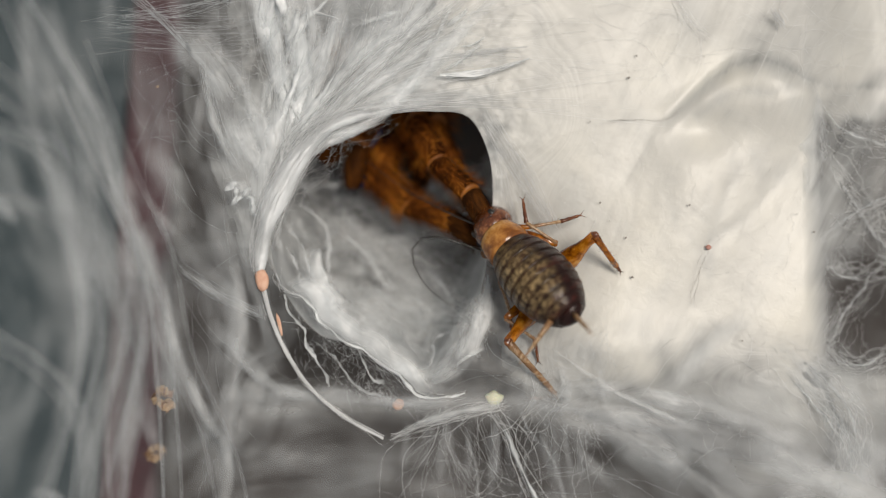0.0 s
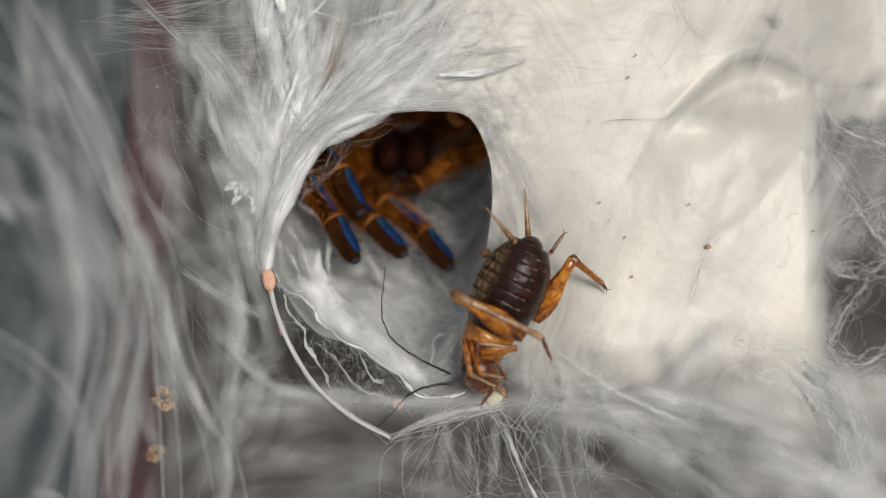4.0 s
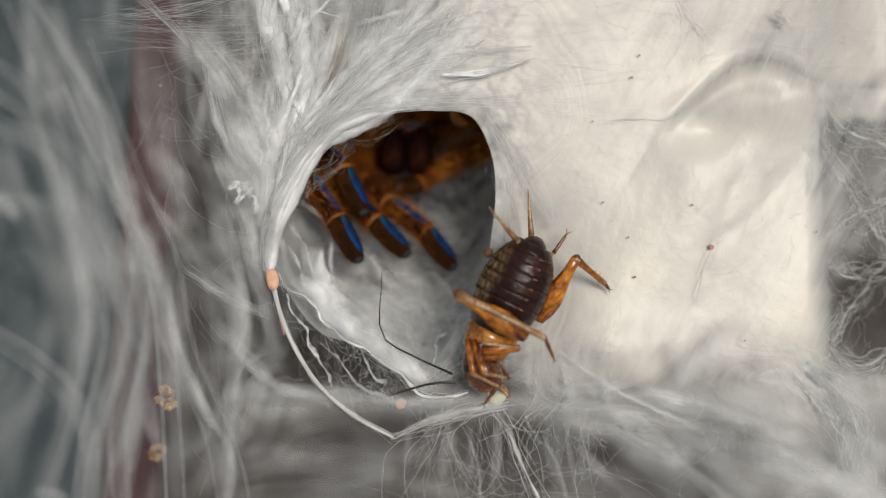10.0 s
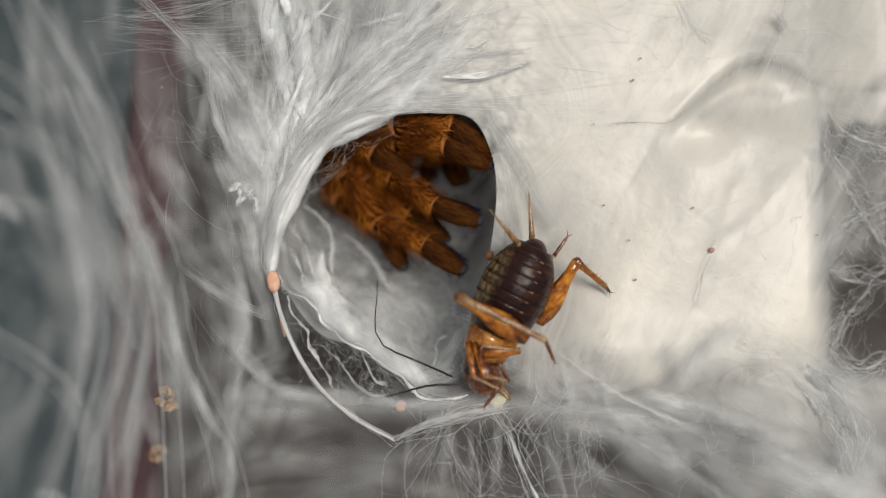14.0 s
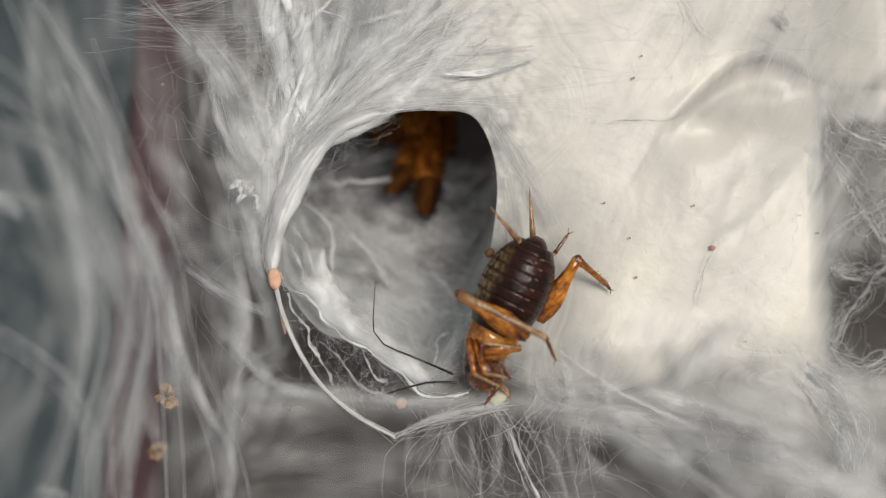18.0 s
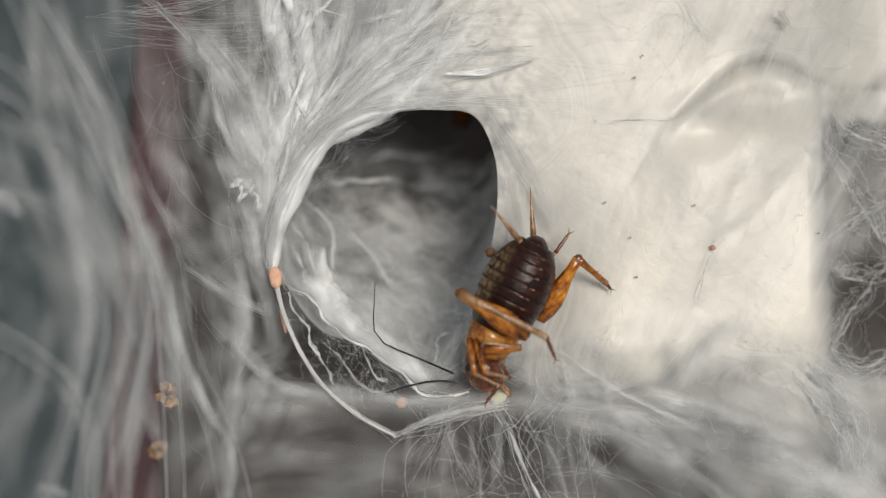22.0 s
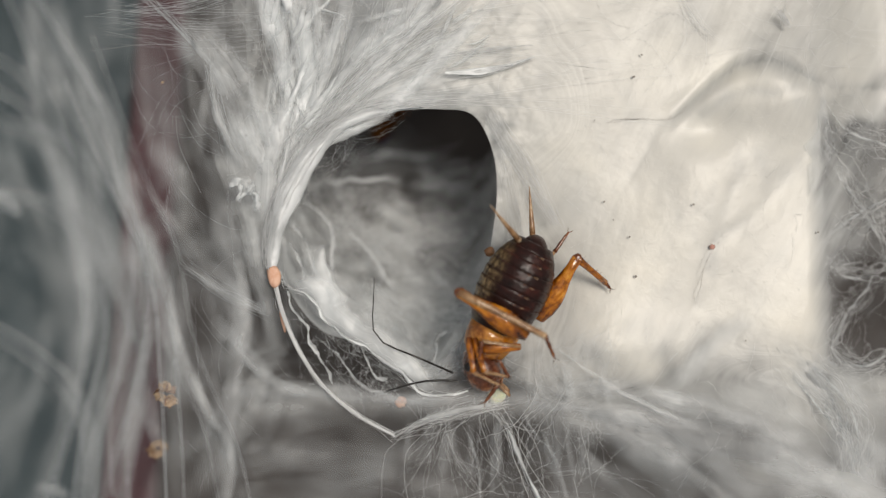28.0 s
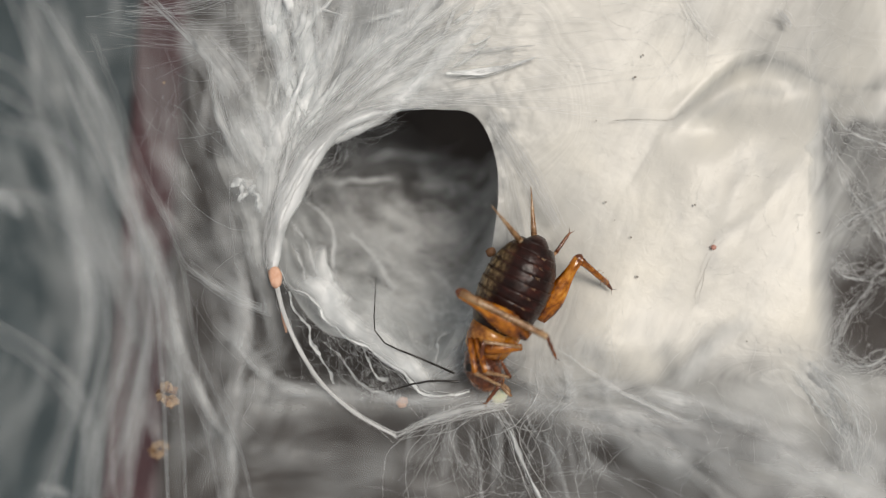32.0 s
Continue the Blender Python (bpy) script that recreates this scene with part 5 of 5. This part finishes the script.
def build_spider():
    root = tagged(new("tarantula"), "rust-orange hairy tarantula with blue-streaked legs in its burrow", "spider")
    part("carapace", lathe(bmesh.new(), [(-4.2, 1.5), (-3.6, 3.4), (-1.5, 5.0), (1.0, 5.0), (3.2, 4.0), (4.6, 3.0), (5.2, 1.6)], 1, 0.5, 28), CARAPACE, root, "dark red-brown head shield")
    bm = lathe(bmesh.new(), [(-19, 0.8), (-18, 3.4), (-15, 5.6), (-11, 6.4), (-7.5, 5.0), (-5.2, 2.6), (-4.4, 1.2)], 1, 0.95, 28)
    part("abdomen", bm, FUR_DARK, root, "dark brown furry abdomen")
    for s in (-1, 1):
        bm = lathe(bmesh.new(), [(4.0, 1.2), (5.0, 1.7), (7.4, 1.9), (9.0, 1.6), (9.8, 0.9)], 0.95, 1.15, 18, lambda y: -0.15 * (y - 4))
        ch = part("chelicera", bm, FUR_RED, root, "dark red bristly jaw")
        ch.matrix_basis = pose(s * 0.0017, 0, 0)
        hb = bmesh.new()
        hairs_on(hb, 4.6, 1.75, 360, 1.2, 0.8, 0.05, 21)
        hr = part("bristles", hb, FUR_RED, ch, "dark red bristles")
        hr.matrix_basis = pose(0, 0.0045, -0.0003)
        fg = part("fang", limb(3.2, [0.5, 0.4, 0.25, 0.06], 1, 8), HORN, ch)
        fg.matrix_basis = from_axes(Vector((0, 9.2, -1.2)) / 1000, (0, 0.3, -1), (0, 1, 0))
        sp = part("spinneret", limb(3.0, [0.5, 0.4, 0.2], 1, 8), FUR_DARK, root)
        sp.matrix_basis = from_axes(Vector((s * 1.2, -18, 0)) / 1000, (s * 0.3, -1, 0.3), (0, 0, 1))
    legs = []
    for leg in range(10):
        small = 0.8 if leg >= 8 else 1.0
        segs = []
        for i, (name, ln, radii) in enumerate(SEGS):
            if leg >= 8:
                name = name.replace("leg_", "palp_")
            rr = [r * small for r in radii]
            # built from the joint nearer the foot, back to the body
            ob = part(name, limb(ln * small, rr[::-1] if i == 0 else rr, 0.95, 16), FUR_DARK if i == 0 else FUR, root, "" if leg else ("dark furred foot segment" if i == 0 else "rust-orange furred leg segment"))
            if leg < 7 or i < 3:
                hb = bmesh.new()
                hairs_on(hb, ln * small, max(rr), (200, 420, 640, 460, 600)[i], (0.7, 1.0, 1.5, 1.5, 1.7)[i], -1.5, 0.045, 30 + leg * 5 + i)
                part("bristles", hb, FUR if i == 0 else BRISTLE, ob)
            if i < 2 and leg < 4:
                part("blue_streak", plate(ln * small, max(rr), 1.0), BLUE, ob, "iridescent blue streak")
            if i == 0:
                part("foot_pad", ball(bmesh.new(), (0, -0.1, 0.1), (0.75 * small, 0.5, 0.65 * small)), PAD, ob, "grey velvety foot pad")
            if 0 < i < 4:
                part("joint_band", lathe(bmesh.new(), [(-0.25, rr[0] * 0.85), (-0.15, rr[0] * 1.0), (0.0, rr[0] * 1.03), (0.15, rr[0] * 0.98)], 1, 0.95, 16), JOINT, ob, "pale orange band at the joint")
            segs.append(ob)
        legs.append(segs)

    # postures: each leg's joints from the foot back (foot, then the joints that show), the body and the way the blue side faces
    def posture(t, centre, blue, *lines, palps=(), facing=((-0.12, -0.62, 0.62), (0.1, 0.75, 0.75))):
        return t, centre, blue, facing, {**dict(enumerate(lines)), **dict(zip((8, 9), palps))}

    def raised(lines, up):
        return [tuple((u, v, min(z + up, -1.5)) for u, v, z in ln) for ln in lines]

    UPB, SIDE = (0.62, 0.15, 0.75), (0.55, 0.6, -0.45)
    strike = [((882, 412, -3), (847, 350, -6), (783, 285, -10), (745, 215, -14)), ((858, 425, -7), (806, 385, -11), (700, 350, -15), (640, 270, -17)),
              ((632, 330, -14), (640, 280, -14), (670, 220, -16)), ((700, 320, -18), (695, 260, -18), (690, 200, -19)), ((745, 300, -18), (735, 250, -18), (740, 195, -19)), ((660, 325, -20), (655, 260, -19), (660, 200, -19))]
    guard = [((646, 372, -9), (608, 293, -10), (560, 250, -14), (575, 215, -18)), ((637, 456, -8), (600, 386, -9), (553, 318, -11), (540, 250, -16)),
             ((722, 447, -11), (676, 398, -12), (620, 350, -15), (600, 280, -18)), ((804, 470, -12), (752, 402, -14), (690, 356, -16), (640, 310, -20))]
    guard_palps = [((708, 328, -12), (650, 312, -13), (630, 240, -15), (652, 195, -18)), ((694, 336, -13), (772, 314, -13), (846, 258, -14), (905, 240, -16))]
    reach = [((873, 262, -4), (798, 215, -5), (700, 214, -9), (640, 230, -14)), ((850, 385, -7), (770, 357, -9), (690, 300, -12), (640, 240, -16)),
             ((820, 472, -8), (752, 425, -10), (665, 386, -12), (610, 300, -15)), ((716, 466, -13), (690, 415, -14), (640, 370, -15), (600, 300, -18)),
             ((870, 285, -7), (800, 255, -8), (720, 250, -11), (660, 250, -15)),
             ((792, 418, -13), (735, 375, -13), (670, 330, -14), (620, 260, -17)), ((735, 305, -10), (675, 270, -11), (620, 240, -13), (600, 220, -16))]
    back1 = [((868, 455, -15), (795, 372, -17), (745, 320, -18), (690, 230, -20)), ((782, 398, -17), (725, 345, -18), (700, 270, -20), (690, 190, -22)),
             ((660, 320, -20), (620, 275, -20), (600, 210, -20)), ((720, 340, -22), (680, 290, -22), (640, 220, -22)), ((845, 230, -17), (790, 230, -18), (740, 205, -20))]
    back2 = [((829, 441, -17), (796, 387, -18), (752, 360, -19), (744, 250, -21)), ((720, 385, -19), (715, 345, -20), (690, 290, -21), (690, 200, -23)),
             ((735, 375, -20), (725, 335, -21), (720, 270, -22)), ((660, 270, -24), (690, 220, -24), (700, 180, -24)), ((760, 330, -23), (770, 270, -23), (780, 200, -23))]
    back3 = [((860, 357, -18), (838, 282, -19), (790, 215, -21), (760, 150, -23)), ((728, 365, -21), (712, 298, -22), (645, 262, -23), (700, 190, -25)),
             ((690, 300, -25), (680, 250, -25), (700, 190, -26)), ((640, 240, -26), (680, 200, -26), (720, 160, -26)), ((700, 270, -25), (740, 210, -25), (760, 150, -25))]
    back4 = [((750, 388, -18), (752, 322, -20), (740, 255, -22), (755, 185, -24)), ((690, 345, -20), (722, 298, -22), (740, 240, -24), (760, 180, -25)),
             ((770, 355, -21), (768, 300, -22), (765, 230, -24)), ((660, 250, -27), (690, 215, -27), (740, 170, -27)), ((800, 275, -24), (795, 230, -24), (790, 165, -25))]
    wait = [((847, 427, -18), (822, 352, -20), (766, 282, -22), (770, 190, -24)), ((757, 352, -22), (748, 300, -23), (740, 240, -24), (770, 160, -26)),
            ((698, 316, -24), (735, 290, -24), (760, 220, -25)), ((655, 255, -28), (680, 215, -28), (740, 170, -28)), ((770, 300, -24), (780, 240, -25), (790, 170, -26))]
    slip1 = [((812, 345, -24), (790, 285, -25), (770, 215, -26), (770, 150, -27)), ((752, 322, -25), (752, 270, -26), (760, 200, -27)),
             ((694, 282, -27), (735, 258, -27), (770, 200, -28)), ((650, 235, -30), (690, 190, -30), (740, 140, -30)), ((775, 280, -27), (790, 220, -27), (800, 150, -28))]
    slip2 = [((744, 296, -27), (738, 235, -28), (750, 165, -29)), ((846, 258, -27), (820, 205, -28), (800, 130, -29)), ((705, 262, -28), (735, 205, -29), (760, 140, -29)),
             ((660, 180, -31), (700, 140, -31), (750, 90, -31)), ((790, 250, -28), (790, 190, -28), (790, 110, -28))]
    hide = [((822, 252, -30), (830, 190, -30), (800, 110, -31)), ((840, 225, -31), (840, 160, -31), (800, 90, -31)), ((720, 130, -30), (740, 80, -31), (760, 20, -31)),
            ((690, 120, -31), (720, 70, -31), (750, 10, -31)), ((800, 190, -30), (800, 130, -31), (790, 60, -31))]
    hide_low = [((815, 222, -30), (830, 160, -30), (800, 90, -31))] + [tuple((u, v - 40, z) for u, v, z in ln) for ln in hide[1:]]
    probe = [((684, 262, -28), (700, 205, -29), (740, 130, -30)), ((800, 150, -31), (800, 90, -31), (790, 30, -31))] + [tuple((u, v - 60, z) for u, v, z in ln) for ln in hide[2:]]
    probe_in = [((668, 248, -28), (700, 190, -29), (740, 120, -30))] + probe[1:]
    probe_two = [((664, 330, -26), (668, 262, -28), (700, 185, -29)), ((640, 280, -27), (660, 225, -28), (710, 160, -29))] + probe[2:]
    probe_last = [((694, 275, -27), (700, 215, -28), (730, 150, -29)), ((622, 262, -27), (655, 215, -28), (710, 160, -29))] + probe[2:]
    gone = [tuple((u + 30, v - 170, min(z, -28)) for u, v, z in ln) for ln in probe]
    turned = [((640, 432, -10), (630, 352, -11), (622, 285, -13), (650, 220, -17)), ((858, 410, -8), (800, 375, -12), (700, 340, -15), (640, 270, -18)),
              ((690, 300, -18), (650, 250, -19), (660, 200, -20)), ((700, 320, -16), (700, 260, -16), (690, 200, -17)), ((745, 310, -16), (735, 250, -16), (735, 195, -17))]
    lunge = [((624, 524, -8), (610, 443, -10), (598, 360, -12), (610, 270, -16)), ((664, 510, -8), (652, 434, -10), (638, 360, -12), (630, 270, -16)),
             ((842, 410, -7), (785, 378, -10), (700, 345, -13), (650, 280, -16)), ((800, 350, -13), (750, 320, -14), (690, 280, -15), (660, 220, -18)),
             ((720, 335, -14), (690, 270, -15), (690, 200, -17)), ((700, 300, -16), (740, 250, -16), (730, 195, -17))]
    turn = [((852, 262, -5), (782, 222, -6), (695, 212, -10), (640, 225, -15)), ((788, 374, -9), (728, 322, -11), (640, 280, -14), (590, 225, -18)),
            ((730, 448, -9), (668, 386, -10), (590, 345, -12), (550, 270, -16)), ((804, 462, -13), (760, 405, -15), (690, 360, -17), (640, 310, -20)),
            ((735, 275, -5), (700, 225, -7), (660, 190, -10)), ((735, 320, -11), (680, 285, -12), (620, 250, -14), (600, 220, -17))]
    # two more legs crowd the front while it backs down the burrow
    back2 += [((705, 330, -22), (712, 285, -23), (720, 200, -24)), ((780, 300, -23), (770, 250, -24), (750, 180, -25))]
    back4 += [((765, 320, -22), (765, 270, -23), (750, 190, -24)), ((700, 270, -24), (720, 225, -25), (740, 160, -26))]
    wait += [((790, 312, -22), (780, 262, -23), (745, 195, -24)), ((728, 286, -24), (722, 240, -25), (725, 170, -26))]
    near, far, deep, away = (728, 165, -18), (760, 60, -29), (770, -60, -31), (780, -180, -32)
    held, level = (730, 178, -15), ((-0.05, -0.9, 0.34), (0.05, 0.34, 0.92))
    POSES = [posture(0, near, SIDE, *raised(strike, 4)), posture(2.0, near, SIDE, *raised(strike, 4)), posture(2.25, near, UPB, *turned), posture(2.5, near, UPB, *lunge), posture(2.75, near, UPB, *lunge),
             posture(3.1, held, UPB, *raised(guard, 4), palps=raised(guard_palps, 0), facing=level), posture(10.6, held, UPB, *raised(guard, 4), palps=raised(guard_palps, 0), facing=level), posture(11.1, near, UPB, *raised(turn, 4)), posture(11.5, near, SIDE, *raised(reach, 6)), posture(14.8, near, SIDE, *raised(reach, 6)),
             posture(16.4, (745, 120, -26), SIDE, *raised(back1, 3)), posture(17.0, (755, 90, -27), SIDE, *raised(back2, 4)), posture(17.5, far, SIDE, *raised(back3, 5)), posture(18.05, far, SIDE, *raised(back4, 5)), posture(18.55, far, SIDE, *raised(wait, 5)),
             posture(20.75, far, SIDE, *raised(wait, 5)), posture(21.05, (765, 20, -30), SIDE, *raised(slip1, 5)), posture(21.6, deep, SIDE, *raised(slip2, 6)), posture(22.0, away, SIDE, *raised(hide_low, 7)), posture(23.0, away, SIDE, *raised(hide, 7)),
             posture(25.5, away, SIDE, *raised(hide, 7)), posture(26.6, away, SIDE, *raised(hide_low, 7)), posture(27.5, away, SIDE, *raised(probe, 8)), posture(28.0, away, SIDE, *raised(probe_in, 8)), posture(28.3, away, SIDE, *raised(probe_two, 8)), posture(28.6, away, SIDE, *raised(probe_last, 8)),
             posture(28.85, away, SIDE, *gone), posture(32, away, SIDE, *gone)]
    rows_root, rows = [], [[[] for _ in SEGS] for _ in legs]
    for t, centre, blue, facing, lines in POSES:
        M = from_axes(P(*centre), *facing)
        rows_root.append((t, M))
        for k, segs in enumerate(legs):
            small = 0.8 if k >= 8 else 1.0
            lens = [s[1] * small for s in SEGS]
            if k in lines:
                hip = M @ (Vector(((-1) ** k * 3.5, 2.0 - k, 0)) / 1000)
                pts = [P(*p) for p in lines[k]] + [hip]
                turn_to = Vector(blue)
            else:
                # the other limbs stay folded along the body, down the burrow
                side = -1 if k % 2 else 1
                j = (k - 4) // 2
                base = M @ (Vector((side * 4.2, 2.5 - 2.2 * j if k < 8 else 4.5, -0.5)) / 1000)
                if k < 8:
                    loc = [(side * (7.5 + j), -14 - 2 * j, -3), (side * (9 + j), -9 - j, -1.5), (side * (9.5 + j), -3, 1), (side * 7.5, 1 - j, 2.5)]
                else:
                    loc = [(side * 3.6, 10.5, -6.5), (side * 4.6, 10, -2.0), (side * 5.0, 8, 1.5), (side * 4.6, 6.5, 1.8)]
                pts = [M @ (Vector(p) / 1000) for p in loc] + [base]
                turn_to = M.to_3x3() @ Vector((0, 0, 1))
            js = chain(pts, lens)
            for i in range(5):
                d = js[i + 1] - js[i]
                rows[k][i].append((t, M.inverted() @ from_axes(js[i], d, turn_to)))
    MOVES.append((root, rows_root))
    for segs, rr in zip(legs, rows):
        for ob, r in zip(segs, rr):
            MOVES.append((ob, r))


build_spider()

# ---- crumbs and husks caught in the silk
def crumb(name, u, v, z, size, mat, label, category, seed, flat=0.6, turn=0, group=""):
    """A small lumpy crumb."""
    bm = bmesh.new()
    bmesh.ops.create_icosphere(bm, subdivisions=2, radius=1)
    for p in bm.verts:
        p.co *= 1 + 0.35 * noise.noise(p.co * 1.6 + Vector((seed * 3.1, 0, 0)))
        p.co = Vector((p.co.x * size[0], p.co.y * size[1], p.co.z * flat * min(size))) / 1000
    me = bpy.data.meshes.new(name)
    bm.to_mesh(me)
    bm.free()
    me.materials.append(mat)
    me.shade_smooth()
    ob = new(name, me)
    ob.matrix_basis = Matrix.Translation(P(u, v, z)) @ pose(0, 0, 0, 0, 0, turn)
    return tagged(ob, label, category, group)


def husk(u, v, z, turn, size):
    """A curled, broken seed husk: a bowl of ragged flakes."""
    root = tagged(new("husk"), "curled tan husk caught in the silk veil", "husk", "husks in the veil")
    root.matrix_basis = Matrix.Translation(P(u, v, z)) @ pose(0, 0, 0, 20, 15, turn)
    r = random.Random(int(u + v))
    for i in range(9):
        a = 6.28 * i / 9 + r.uniform(-0.2, 0.2)
        bm = bmesh.new()
        bmesh.ops.create_grid(bm, x_segments=4, y_segments=4, size=1)
        for p in bm.verts:
            p.co = Vector((p.co.x * 0.42 * size * (1 + 0.4 * noise.noise(p.co + Vector((i, 0, 0)))), p.co.y * 0.55 * size, 0.25 * size * (p.co.x ** 2 + 0.7 * p.co.y ** 2) + 0.12 * noise.noise(p.co * 2 + Vector((0, i, 0))))) / 1000
        bmesh.ops.solidify(bm, geom=bm.faces[:], thickness=0.00008)
        ob = part("flake", bm, HUSK if i % 3 else HUSK_DARK, root)
        ob.matrix_basis = pose(0.62 * size * math.cos(a) / 1000, 1.0 * size * math.sin(a) / 1000, r.uniform(0, 0.0004), r.uniform(-35, 35), r.uniform(-35, 35), math.degrees(a) + r.uniform(-30, 30))


HUSK = plain_material("tan_husk", [(0.3, (0.26, 0.15, 0.07)), (0.7, (0.60, 0.43, 0.26))], 900, 0.5, 0.3, 0.0001)
HUSK_DARK = plain_material("brown_husk", [(0.3, (0.10, 0.045, 0.02)), (0.7, (0.28, 0.14, 0.06))], 900, 0.6, 0.3, 0.0001)
ORANGE = plain_material("orange_crumb", [(0.3, (0.62, 0.30, 0.18)), (0.7, (0.82, 0.56, 0.42))], 900, 0.6, 0.3, 0.0001)
YELLOW = plain_material("yellow_crumb", [(0.3, (0.70, 0.70, 0.44)), (0.7, (0.84, 0.84, 0.62))], 900, 0.6, 0.3, 0.0001, sss=0.2)
DARK = plain_material("dark_crumb", [(0.3, (0.20, 0.18, 0.16)), (0.7, (0.40, 0.37, 0.33))], 900, 0.8, 0.3, 0.0001)
RED = plain_material("red_crumb", [(0.3, (0.42, 0.20, 0.16)), (0.7, (0.58, 0.33, 0.27))], 900, 0.7, 0.3, 0.0001)
husk(296, 698, 1.5, 35, 1.05)
husk(282, 791, -8, -30, 1.0)
rim_crumb = crumb("orange_crumb", 487, 491, 4.4, (0.8, 1.25), ORANGE, "flat orange crumb stuck on the mouth rim", "crumb", 1, 0.16, 8)
MOVES.append((rim_crumb, [(t, Matrix.Translation((x * UNIT / 1000, 0, 0)) @ rim_crumb.matrix_basis) for t, x in RIM_SWAY]))
crumb("orange_crumb", 712, 712, -1.2, (0.75, 0.65), ORANGE, "flat orange crumb under the lower film", "crumb", 2, 0.35, 20)
crumb("orange_crumb", 503, 570, 3.0, (0.22, 1.3), ORANGE, "thin orange sliver beside the loose strand", "crumb", 3, 0.4, 14)
crumb("yellow_crumb", 882, 703, 0.4, (1.0, 0.85), YELLOW, "pale yellow crumb in the lower silk", "crumb", 4, 0.7)
crumb("dropping", 869, 447, 0.9, (0.58, 0.55), HUSK_DARK, "small round tan dropping on the mouth's shoulder", "dropping", 5, 0.9)
crumb("red_crumb", 1263, 438, 0.9, (0.32, 0.3), RED, "tiny red-brown crumb on the felt", "crumb", 6)
for i, (u, v, s) in enumerate(((1072, 358, .22), (1088, 390, .12), (1117, 420, .2), (1128, 490, .25), (1138, 98, .2), (1124, 137, .24), (1055, 214, .15), (1230, 363, .2), (1450, 412, .2), (1322, 604, .15), (290, 147, .28), (1190, 700, .1))):
    crumb("dark_crumb", u, v, float(sheet_height(np.array(float(u)), np.array(float(v)))) + 0.5, (s * 0.62, s * 0.5), DARK if u > 400 else HUSK, "tiny dark crumb on the silk felt" if u > 400 else "tiny pale crumb in the silk veil", "crumb", i + 10, 0.7, i * 40, "crumbs on the felt")

def motions():
    for ob, rows in MOVES:
        walk(ob, rows)


motions()
